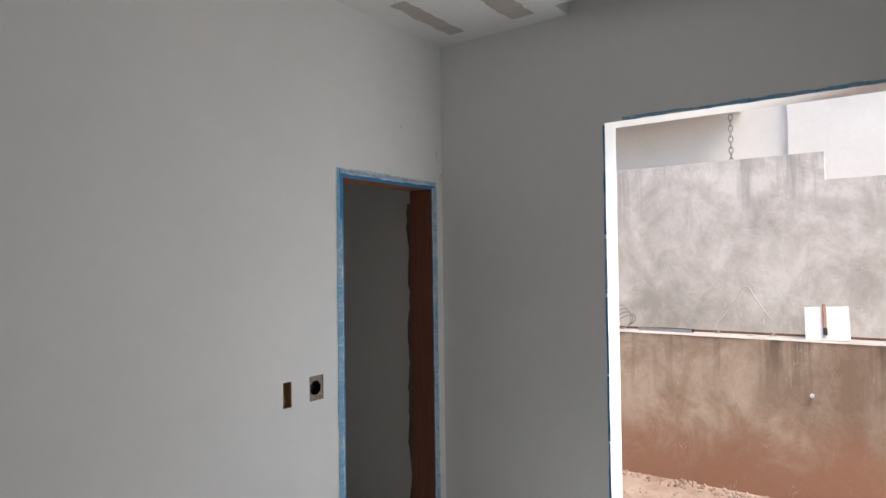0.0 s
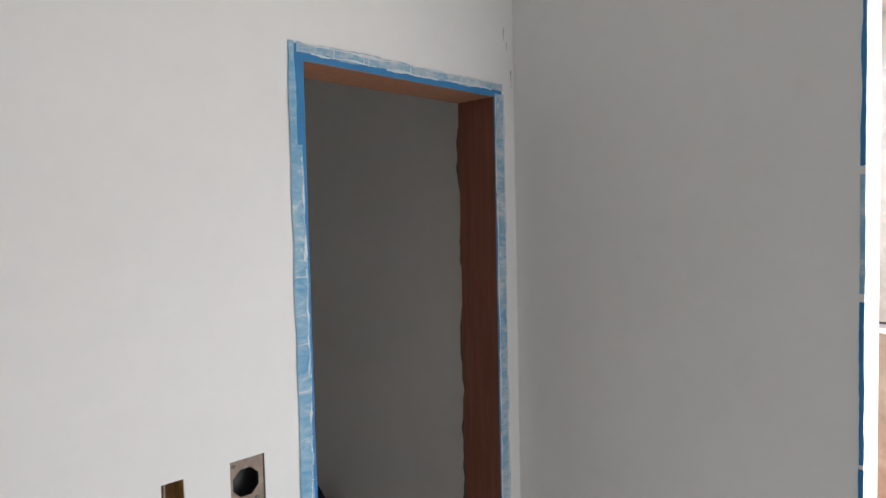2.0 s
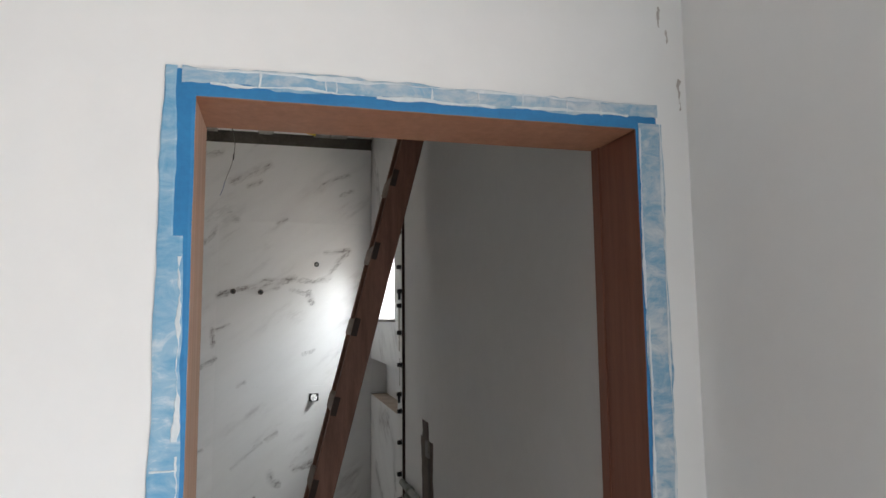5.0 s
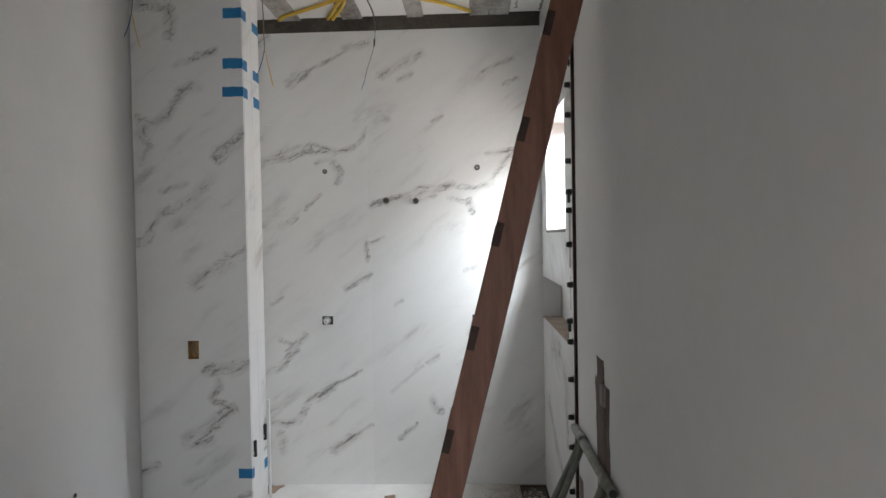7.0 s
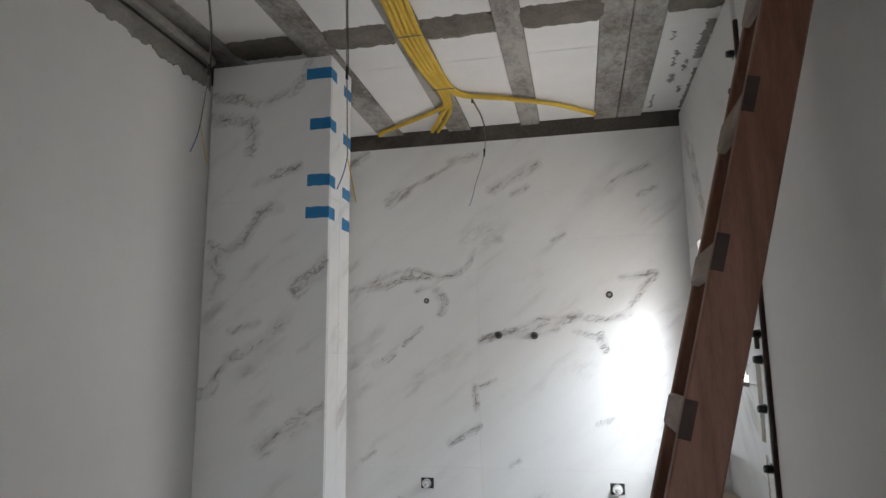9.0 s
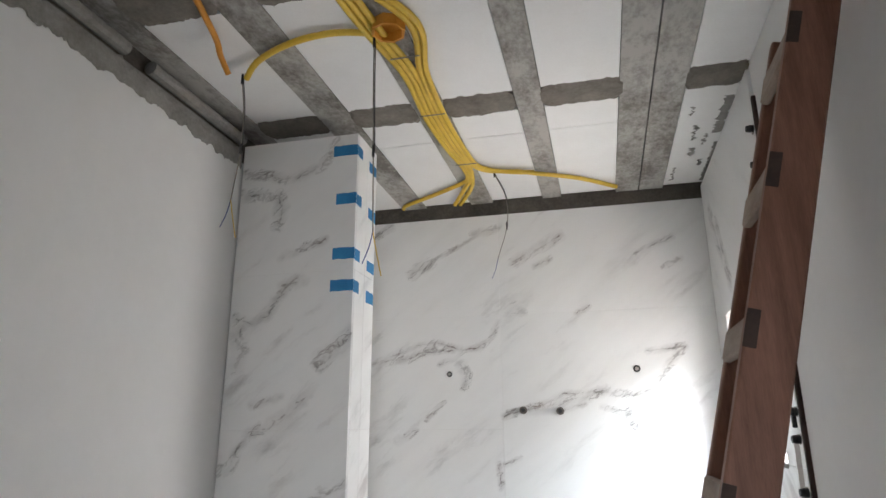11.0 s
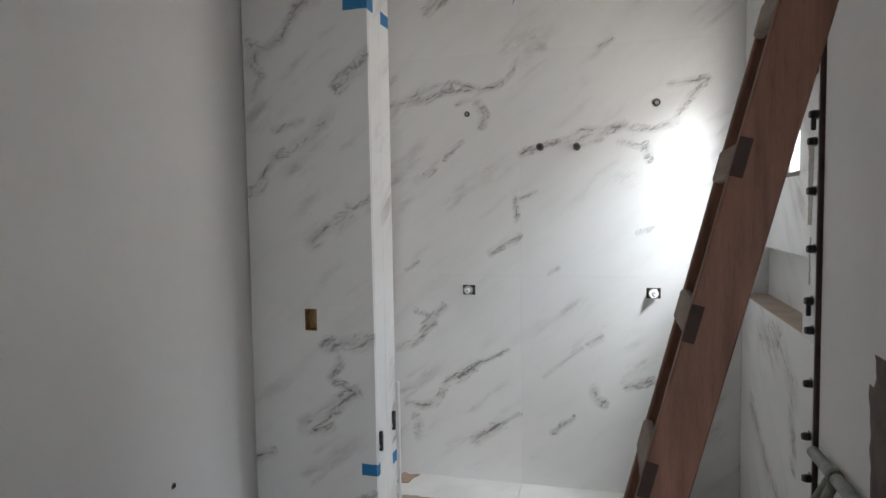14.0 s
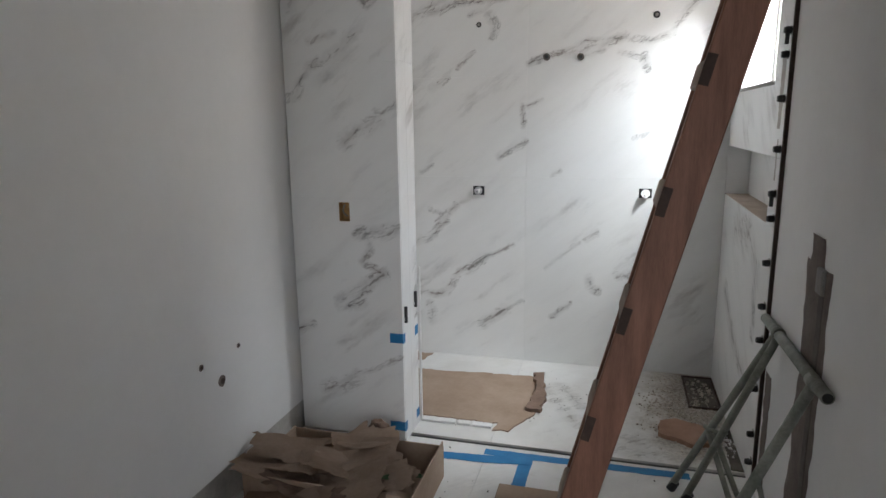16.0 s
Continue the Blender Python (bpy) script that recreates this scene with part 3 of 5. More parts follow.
# bedroom ceiling of plasterboard with a curtain recess along the window wall
structure(part("ceiling_bedroom", boxes(
    ((-3.5, -4.0, 2.912), (0.68, 0, 2.94)), ((0.68, -0.838, 2.912), (X_BED, 0, 2.94)), ((-3.5, -4.0, 3.12), (X_BED, 0, 3.15)),
    ((0.67, -4.0, 2.94), (0.68, -0.838, 3.12)), ((0.68, -0.838, 2.94), (X_BED, -0.828, 3.12))), GYPSUM),
    "white plasterboard ceiling with grey joint patches", "ceiling")


def jagged(u0, u1, v0, v1, amp, steps, seed, place, thick, both=True, fray=14.0):
    """A thin irregular band: u runs along it, v across; place turns (u, v, depth) into a point."""
    bm = bmesh.new()
    rows = []
    for k in range(steps + 1):
        u = u0 + (u1 - u0) * k / steps
        a = amp * noise.noise((u * fray, seed, 0.3)) + 0.4 * amp * noise.noise((u * fray * 4, seed, 2.0))
        b = amp * noise.noise((u * fray, seed + 9.1, 1.3)) + 0.4 * amp * noise.noise((u * fray * 4, seed, 5.0))
        lo, hi = v0 + (a if both else 0), v1 + b
        rows.append([bm.verts.new(place(u, v, d)) for v, d in ((lo, 0.0), (lo + 0.12 * (hi - lo), thick), (hi - 0.12 * (hi - lo), thick), (hi, 0.0))])
    for r, s in zip(rows, rows[1:]):
        for k in range(3):
            bm.faces.new((r[k], r[k + 1], s[k + 1], s[k]))
    bmesh.ops.recalc_face_normals(bm, faces=bm.faces)
    return bm


# joint compound on the ceiling boards
for name, a, b, c, d, s in (("joint_patch", 0.17, 0.70, -0.27, -0.17, 3), ("joint_patch", 0.36, 0.71, -0.71, -0.57, 8), ("joint_patch", -0.9, 0.05, -0.26, -0.18, 5), ("joint_patch", -1.0, 0.2, -0.73, -0.6, 12)):
    structure(part(name, jagged(a, b, c, d, 0.018, 40, s, lambda u, v, k: (u, v, 2.911 - k), 0.001), PUTTY), "grey joint compound on the plasterboard ceiling", "ceiling patch")

# bathroom slab: polystyrene fillers between concrete joists and ribs
bm = bmesh.new()
box(bm, (X_L - 0.15, 0.15, Z_C + 0.03), (X_OUT + 0.15, 4.12, 3.25), 1)
JOISTS = [(-0.87, -0.725), (-0.445, -0.312), (-0.016, 0.092), (0.400, 0.522), (0.528, 0.655)]
for a, b in JOISTS:
    box(bm, (a, 0.15, Z_C - 0.003), (b, 3.968, Z_C + 0.03), 1)
box(bm, (X_L - 0.15, 0.15, Z_C - 0.005), (-1.165, 3.968, Z_C + 0.03), 1)
for a, b in [(-1.165, -0.87), (-0.725, -0.445), (-0.312, -0.016), (0.092, 0.400), (0.655, X_OUT)]:
    for y0, y1 in ((0.15, 0.92), (1.09, 1.80), (1.975, 2.70), (2.862, 3.93)):
        if y0 > 2.8 and a < 0.6:
            box(bm, (a + 0.003, y0, Z_C), (b - 0.003, 3.083, Z_C + 0.03), 0)
            box(bm, (a + 0.003, 3.087, Z_C), (b - 0.003, y1, Z_C + 0.03), 0)
        else:
            box(bm, (a + 0.003, y0, Z_C), (b - 0.003, y1, Z_C + 0.03), 0)
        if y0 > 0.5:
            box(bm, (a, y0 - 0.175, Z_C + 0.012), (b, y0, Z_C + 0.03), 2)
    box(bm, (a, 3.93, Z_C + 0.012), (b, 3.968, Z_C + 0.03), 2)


def blob_band(bm, x0, x1, y0, y1, seed, slot):
    """Uneven concrete squeezed out over the edge of the fillers."""
    n = 26
    rows = []
    for k in range(n + 1):
        x = x0 + (x1 - x0) * k / n
        e = 0.012 * noise.noise((x * 30, seed, 0)) + 0.008 * noise.noise((x * 90, seed, 4))
        f = 0.012 * noise.noise((x * 30, seed + 7, 0)) + 0.008 * noise.noise((x * 90, seed + 3, 4))
        pinch = 0.03 * (max(0, 1 - k / 2) + max(0, 1 - (n - k) / 2))
        rows.append([bm.verts.new((x, y, z)) for y, z in ((y0 + e + pinch, Z_C), (y0 + e + 0.03 + pinch, Z_C - 0.006), (y1 + f - 0.03 - pinch, Z_C - 0.006), (y1 + f - pinch, Z_C))])
    for r, s in zip(rows, rows[1:]):
        for k in range(3):
            bm.faces.new((r[k], r[k + 1], s[k + 1], s[k])).material_index = slot


for s, (a, b) in enumerate([(-1.17, -0.865), (-0.73, -0.44), (-0.317, -0.02), (0.088, 0.412), (0.65, X_OUT)]):
    blob_band(bm, a, b, 2.695, 2.866, s * 3.3, 3)
    blob_band(bm, a, b, 1.795, 1.978, s * 2.1 + 40, 3)
    blob_band(bm, a, b, 0.915, 1.095, s * 2.7 + 80, 3)
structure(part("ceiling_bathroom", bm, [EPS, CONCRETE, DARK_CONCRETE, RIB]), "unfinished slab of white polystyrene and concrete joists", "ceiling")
for y0, y1, a, b, s in ((2.95, 3.3, 0.82, 0.862, 3), (3.2, 3.36, 0.735, 0.75, 5), (3.4, 3.9, 0.845, 0.866, 7), (3.45, 3.55, 0.745, 0.765, 9), (3.68, 3.86, 0.688, 0.696, 11), (3.02, 3.1, 0.70, 0.712, 13), (3.6, 3.68, 0.80, 0.815, 17), (3.3, 3.42, 0.79, 0.80, 19)):
    structure(part("cement_smear", jagged(y0, y1, a, b, 0.02, 40, s, lambda u, v, k: (v, u, Z_C - 0.0012 - k), 0.001, True, 60), MORTAR), "thin cement smeared over the polystyrene", "ceiling patch")
# ring beam's form marks and the frayed edge of the plaster
bm = bmesh.new()
rod(bm, (X_L - 0.005, 0.2, 3.062), (X_L - 0.005, 2.0, 3.062), 0.026, 10)
rod(bm, (X_L - 0.002, 2.12, 3.060), (X_L - 0.002, 2.735, 3.060), 0.026, 10)
box(bm, (X_L - 0.03, 0.2, 2.985), (X_L - 0.006, 2.735, 3.02))
structure(part("beam_ledge", bm, MORTAR), "grey mortar ridges along the ring beam", "beam")
structure(part("plaster_fringe", jagged(0.2, 2.735, 2.925, 3.0, 0.026, 300, 4, lambda u, v, k: (X_L + 0.0015 + k, u, v), 0.003, True, 22), MORTAR), "frayed grey mortar edge above the plaster", "wall edge")

# outdoor retaining wall, boundary wall and neighbouring house
structure(part("retaining_wall", boxes(((3.062, -9, G - 0.3), (3.36, 6, 0.985))), LOW_WALL), "low retaining wall stained by red earth", "wall")
structure(part("boundary_wall", boxes(((3.33, -1.80, 0.985), (3.5, 6, 2.41)), ((3.33, -9, 0.985), (3.5, -1.80, 2.195))), UP_WALL), "weathered grey rendered boundary wall", "wall")
structure(part("wall_coping", jagged(-4, 1.5, 0.0, 0.27, 0.012, 120, 6, lambda u, v, k: (3.058 + v, u, 0.986 + k), 0.012), COPING), "pale cement skin on the retaining wall", "wall edge")
house = empty("neighbour_house")
part("wall", boxes(((5.2, -1.35, G), (6.2, 10, 3.9))), WHITE_WALL, house)
part("wing_wall", boxes(((5.12, -9, G), (6.2, -1.35, 3.9))), WHITE_WALL, house)
part("roof", boxes(((5.1, -1.35, 3.9), (8, 10, 4.0)), ((4.8, -9, 3.9), (8, -1.35, 4.0))), ROOF, house, "red clay tile roof")
part("eave", boxes(((4.34, -0.9, 3.20), (5.2, 1.4, 3.24))), WHITE_WALL, house)
for k in range(11):
    bm = bmesh.new()
    y, n = -0.8 + 0.2 * k, 8
    ends = [[bm.verts.new((x, y + r * math.cos(math.pi * j / n), 3.27 + z + r * math.sin(math.pi * j / n))) for j in range(n + 1) for r in (0.075,)] for x, z in ((4.26, 0.0), (5.2, 0.22))]
    inner = [[bm.verts.new((x, y + 0.06 * math.cos(math.pi * j / n), 3.27 + z + 0.06 * math.sin(math.pi * j / n))) for j in range(n + 1)] for x, z in ((4.26, 0.0), (5.2, 0.22))]
    for j in range(n):
        bm.faces.new((ends[0][j], ends[0][j + 1], ends[1][j + 1], ends[1][j]))
        bm.faces.new((inner[0][j + 1], inner[0][j], inner[1][j], inner[1][j + 1]))
        bm.faces.new((ends[0][j + 1], ends[0][j], inner[0][j], inner[0][j + 1]))
    bmesh.ops.recalc_face_normals(bm, faces=bm.faces)
    part("roof_tile", bm, ROOF, house)
part("gutter", bbox((4.14, -1.10, 3.02), (4.25, -0.86, 3.08), 0.01), WHITE_WALL, house, "white gutter")
structure(house, "white rendered neighbouring house with clay roof", "house")

# ---- marble tiles ----
def tile_on(parent, lo, hi, material, hole=None):
    """A bevelled tile; hole: (u0, u1, z0, z1) cut through a tile that faces along y."""
    if hole is None:
        bm = bbox(lo, hi, 0.0012)
    else:
        u0, u1, z0, z1 = hole
        bm = boxes((lo, (u0, hi[1], hi[2])), ((u1, lo[1], lo[2]), hi), ((u0, lo[1], lo[2]), (u1, hi[1], z0)), ((u0, lo[1], z1), (u1, hi[1], hi[2])))
    return part("tile", bm, material, parent)


g = 0.0006
ROWS_L, ROWS_R = (0.0, 1.197, 1.806, 2.43, Z_T), (0.0, 1.197, 2.43, Z_T)
cladding = empty("back_wall_cladding")
structure(cladding, "white marble-look tiles on the back wall", "wall tiles")
for z0, z1 in zip(ROWS_L, ROWS_L[1:]):
    tile_on(cladding, (X_L, Y_B, z0 + g), (-0.287 - g, Y_B + 0.012, z1 - g), back_tile_marble(X_L, -0.287, z0, z1))
for z0, z1 in zip(ROWS_R, ROWS_R[1:]):
    tile_on(cladding, (-0.287 + g, Y_B, z0 + g), (X_IN, Y_B + 0.012, z1 - g), back_tile_marble(-0.287, X_IN, z0, z1))
part("grout", boxes(((X_L, Y_B + 0.0015, 0.0), (X_IN, Y_B + 0.0115, Z_T - 0.002))), GROUT, cladding)
cladding = empty("partition_cladding")
structure(cladding, "white marble-look tiles on the shower partition", "wall tiles")
for z0, z1 in zip(ROWS_L, ROWS_L[1:]):
    tile_on(cladding, (X_L + 0.009, Y_P, max(z0, 0.02) + g), (X_P - 0.001, Y_P + 0.012, z1 - g), MARBLE_FRONT, (-0.990, -0.936, 1.090, 1.179) if z0 == 0.0 else None)
    tile_on(cladding, (X_P - 0.012, Y_P + 0.0135, z0 + g), (X_P, 2.862 - g, z1 - g), MARBLE_SIDE)
    tile_on(cladding, (X_P - 0.012, 2.862 + g, z0 + g), (X_P, Y_Q, z1 - g), MARBLE_SIDE)
    tile_on(cladding, (X_L, Y_Q - 0.012, z0 + g), (X_P - 0.0135, Y_Q, z1 - g), MARBLE_PLAIN)
part("core", boxes(((X_L + 0.006, Y_P + 0.012, 0.02), (-0.990, Y_P + 0.06, Z_T)), ((-0.936, Y_P + 0.012, 0.02), (X_P - 0.012, Y_P + 0.06, Z_T)), ((-0.990, Y_P + 0.012, 0.02), (-0.936, Y_P + 0.06, 1.090)), ((-0.990, Y_P + 0.012, 1.179), (-0.936, Y_P + 0.06, Z_T))), GROUT, cladding)
part("grout", boxes(((X_L + 0.010, Y_P + 0.0013, 0.024), (-0.990, Y_P + 0.0115, Z_T - 0.002)), ((-0.936, Y_P + 0.0013, 0.024), (X_P - 0.003, Y_P + 0.0115, Z_T - 0.002)), ((-0.990, Y_P + 0.0013, 0.024), (-0.936, Y_P + 0.0115, 1.090)), ((-0.990, Y_P + 0.0013, 1.179), (-0.936, Y_P + 0.0115, Z_T - 0.002))), GROUT, cladding)
part("grout", boxes(((X_P - 0.0115, Y_P + 0.02, 0.003), (X_P - 0.0015, Y_Q - 0.014, Z_T - 0.002))), GROUT, cladding)
cladding = empty("window_wall_cladding")
structure(cladding, "white marble-look tiles round window and niche", "wall tiles")
Y0 = 2.735
for lo, hi in (((0.0, Y0), (1.116, Y_B)), ((1.116, Y0), (1.388, 2.872)), ((1.388, Y0), (1.684, Y_B)),
               ((1.684, Y0), (2.335, 2.945)), ((1.684, 3.70), (2.335, Y_B)), ((2.335, Y0), (3.10, Y_B))):
    tile_on(cladding, (X_IN, lo[1] + g, lo[0] + g), (X_OUT, hi[1] - g, hi[0] - g), MARBLE_SIDE)
tile_on(cladding, (0.858, 2.878, 1.105), (0.985, Y_B - 0.001, 1.118), MARBLE_NICHE)
tile_on(cladding, (0.973, 2.878, 1.118), (0.985, Y_B - 0.001, 1.391), MARBLE_SIDE)
tile_on(cladding, (X_IN + 0.0008, Y_B, 1.119), (0.972, Y_B + 0.012, 1.387), MARBLE_PLAIN)
for z0, z1, y0, y1, k in ((1.50, 1.78, 2.775, 2.835, 3), (1.30, 1.46, 2.785, 2.805, 5)):
    part("mortar_smear", jagged(z0, z1, y0, y1, 0.014, 50, k, lambda u, v, d: (X_IN - 0.0008 - d, v, u), 0.0008, True, 16), COPING, cladding, "thin grey mortar smear")
window = empty("window_1")
structure(window, "unglazed shower window opening with a thin sill", "window")
part("window_sill", bbox((0.850, 2.94, 1.672), (1.03, 3.71, 1.690), 0.003), MORTAR, window)
part("window_frame", boxes(((1.0, 2.94, 1.69), (1.02, 2.965, 2.34)), ((1.0, 3.685, 1.69), (1.02, 3.71, 2.34)), ((1.0, 2.965, 2.315), (1.02, 3.685, 2.34))), MORTAR, window)

# shower floor and room floor tiles, with a dark channel between
floor_tiles = empty("floor_tiles")
structure(floor_tiles, "white marble-look floor tiles with cement dust", "floor tiles")
for x0, x1 in ((X_L, -0.287), (-0.287, X_OUT)):
    for y0, y1, z in ((0.155, 1.04, -0.004), (1.04, 2.24, -0.004), (2.24, 2.822, -0.004), (2.846, Y_B, 0.002)):
        tile_on(floor_tiles, (x0 + g, y0 + g, -0.012), (x1 - g, y1 - g, z), MARBLE_FLOOR)
part("channel", boxes(((X_P, 2.824, -0.012), (X_OUT, 2.844, -0.009))), BLACK, floor_tiles, "dark drainage slot")

# ---- door frame and its masking tape ----
door = empty("door_1")
structure(door, "reddish wooden door frame without a door leaf", "door frame")
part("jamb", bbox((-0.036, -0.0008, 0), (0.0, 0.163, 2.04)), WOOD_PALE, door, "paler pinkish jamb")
part("jamb", bbox((0.736, -0.0008, 0), (0.772, 0.163, 2.04)), WOOD_DARK, door, "darker red jamb")
part("head", bbox((-0.036, -0.0008, 2.04), (0.772, 0.163, 2.076)), WOOD_FRAME, door)
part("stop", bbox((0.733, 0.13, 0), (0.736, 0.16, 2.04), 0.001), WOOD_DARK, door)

tape = empty("masking_tape")
tagged(tape, "blue masking tape smeared with white plaster on the door frame", "masking tape")
part("strip", jagged(0.0, 2.08, -0.043, 0.0, 0.0015, 60, 1, lambda u, v, k: (v, -0.0012 - k, u), 0.0006), BLUE_TAPE, tape)
part("strip", jagged(0.0, 2.08, 0.736, 0.778, 0.0015, 60, 2, lambda u, v, k: (v, -0.0012 - k, u), 0.0006), BLUE_TAPE, tape)
part("strip", jagged(0.0, 0.736, 2.04, 2.08, 0.0015, 40, 3, lambda u, v, k: (u, -0.0014 - k, v), 0.0006), BLUE_TAPE, tape)
part("plaster_smear", jagged(0.0, 1.83, -0.047, -0.009, 0.006, 160, 5, lambda u, v, k: (v, -0.0022 - k, u), 0.0007, True, 6), SMEAR, tape, "thin white plaster dragged over the tape")
part("plaster_smear", jagged(1.83, 2.084, -0.046, -0.026, 0.005, 40, 15, lambda u, v, k: (v, -0.0022 - k, u), 0.0007, True, 9), SMEAR, tape, "thin white plaster dragged over the tape")
part("plaster_smear", jagged(0.0, 2.05, 0.741, 0.786, 0.007, 160, 25, lambda u, v, k: (v, -0.0022 - k, u), 0.0008, True, 8), SMEAR_GREY, tape, "thin white plaster dragged over the tape")
part("plaster_smear", jagged(-0.02, 0.78, 2.058, 2.086, 0.007, 120, 35, lambda u, v, k: (u, -0.0024 - k, v), 0.0008, True, 12), SMEAR_GREY, tape, "thin white plaster dragged over the tape")

for z0, z1, v, s in ((0.2, 0.62, -0.012, 1), (0.66, 1.02, -0.014, 2), (1.02, 1.22, -0.010, 3), (1.25, 1.52, -0.011, 4), (1.54, 1.80, -0.012, 5)):
    part("plaster_ridge", jagged(z0, z1, v - 0.003, v + 0.0005, 0.006, 110, s * 5.3, lambda u, w, k: (w, -0.0030 - k, u), 0.0008, True, 24), RIDGE, tape, "raised white plaster edge")
for z, s in ((0.98, 3), (1.21, 7), (1.33, 9), (1.50, 11), (0.55, 13)):
    part("plaster_ridge", jagged(-0.045, -0.009, z, z + 0.002, 0.002, 14, s, lambda u, w, k: (u, -0.0031 - k, w), 0.0012, True, 40), RIDGE, tape, "raised white plaster edge")
for z0, z1, v, s in ((0.0, 0.9, 0.742, 21), (0.95, 1.7, 0.744, 22), (1.72, 2.04, 0.741, 23), (0.3, 1.2, 0.781, 24), (1.25, 2.05, 0.783, 25)):
    part("plaster_ridge", jagged(z0, z1, v - 0.002, v + 0.002, 0.004, 90, s * 2.3, lambda u, w, k: (w, -0.0032 - k, u), 0.001, True, 14), RIDGE, tape, "raised white plaster edge")
for x0, x1, w0, s in ((0.02, 0.25, 2.060, 31), (0.27, 0.47, 2.058, 32), (0.5, 0.72, 2.062, 33), (0.0, 0.4, 2.083, 34), (0.42, 0.76, 2.084, 35)):
    part("plaster_ridge", jagged(x0, x1, w0 - 0.002, w0 + 0.002, 0.005, 60, s * 1.9, lambda u, w, k: (u, -0.0034 - k, w), 0.001, True, 16), RIDGE, tape, "raised white plaster edge")
for x in (0.09, 0.19, 0.205, 0.36, 0.44, 0.52, 0.60, 0.665):
    part("plaster_ridge", jagged(2.058, 2.086, x, x + 0.002, 0.003, 14, x * 50, lambda u, w, k: (w, -0.0036 - k, u), 0.0012, True, 40), RIDGE, tape, "raised white plaster edge")
# scuffs in the plaster near the corner
for x0, z0, z1, s in ((0.792, 2.235, 2.275, 1), (0.806, 2.205, 2.232, 2), (0.828, 2.08, 2.14, 3), (0.46, 2.36, 2.375, 4)):
    structure(part("wall_scuff", jagged(z0, z1, x0, x0 + 0.003, 0.006, 30, s, lambda u, w, k: (w, -0.0006 - k, u), 0.0004, True, 60), PUTTY), "small grey scuff in the skim coat", "wall mark")

tape = empty("masking_tape")
tagged(tape, "broken blue masking tape round the bedroom window opening", "masking tape")
for z0, z1, s in ((-0.1, 0.68, 1), (0.69, 1.02, 2), (1.03, 1.42, 3), (1.44, 1.72, 4), (1.74, 2.30, 5)):
    part("strip", jagged(z0, z1, -1.029, -1.019, 0.003, 50, s * 3.7, lambda u, v, k: (X_BED - 0.001 - k, v, u), 0.0008, True, 10), BLUE_TAPE if s != 4 else SMEAR, tape)
part("strip", jagged(-2.44, -1.12, 2.312, 2.328, 0.007, 90, 6.6, lambda u, v, k: (X_BED - 0.001 - k, u, v), 0.0008), SMEAR, tape)

# ---- wiring boxes ----
def wiring_box(x0, x1, y, z0, z1, plate):
    """A sunk wiring box; plate: an octagonal opening in a metal plate."""
    th = empty("wiring_box")
    d = 0.046
    part("body", boxes(((x0, y + d - 0.002, z0), (x1, y + d, z1)), ((x0, y + 0.003, z0), (x0 + 0.002, y + d, z1)), ((x1 - 0.002, y + 0.003, z0), (x1, y + d, z1)), ((x0, y + 0.003, z0), (x1, y + d, z0 + 0.002)), ((x0, y + 0.003, z1 - 0.002), (x1, y + d, z1))), BLACK if plate else BOX_BROWN, th)
    if plate:
        cx, cz, r = (x0 + x1) / 2 - 0.004, (z0 + z1) / 2, 0.033
        ya, yb, c = y + 0.004, y + 0.006, r * 0.586
        bm = boxes(((x0, ya, z0), (cx - r, yb, z1)), ((cx + r, ya, z0), (x1, yb, z1)), ((cx - r, ya, z0), (cx + r, yb, cz - r)), ((cx - r, ya, cz + r), (cx + r, yb, z1)))
        for i, j in ((-1, -1), (1, -1), (1, 1), (-1, 1)):
            tri = [(cx + i * r, cz + j * r), (cx + i * (r - c), cz + j * r), (cx + i * r, cz + j * (r - c))]
            f = bm.faces.new([bm.verts.new((u, ya, w)) for u, w in tri])
            e = bmesh.ops.extrude_face_region(bm, geom=[f])
            for v in e["geom"]:
                if isinstance(v, bmesh.types.BMVert):
                    v.co.y = yb
        bmesh.ops.recalc_face_normals(bm, faces=bm.faces)
        part("plate", bm, PLATE, th, "dusty brown metal plate with octagonal hole")
        for sx, sz in ((-0.03, 0.045), (0.028, -0.045)):
            b2 = bmesh.new()
            rod(b2, (cx + sx, y + 0.002, cz + sz), (cx + sx, y + 0.005, cz + sz), 0.005, 10)
            part("screw", b2, PLUG, th)
    else:
        tube("wire", [((x0 + x1) / 2 - 0.008, y + 0.03, z1 - 0.012), ((x0 + x1) / 2 - 0.012, y + 0.016, (z0 + z1) / 2), ((x0 + x1) / 2 + 0.006, y + 0.02, z0 + 0.02)], 0.0035, WIRE_GREY, th)
        tube("wire", [((x0 + x1) / 2 - 0.014, y + 0.03, z1 - 0.02), ((x0 + x1) / 2 - 0.018, y + 0.02, (z0 + z1) / 2)], 0.002, WIRE_GREY, th)
    return th


tagged(wiring_box(-0.389, -0.34, 0, 0.968, 1.084, False), "brown wiring box with loose wires sunk in the wall", "wiring box")
tagged(wiring_box(-0.233, -0.145, 0, 0.972, 1.087, True), "square wiring box with an octagonal plate in the wall", "wiring box")
tagged(wiring_box(-0.990, -0.936, Y_P, 1.090, 1.179, False), "dusty brown wiring box sunk in the marble partition", "wiring box")

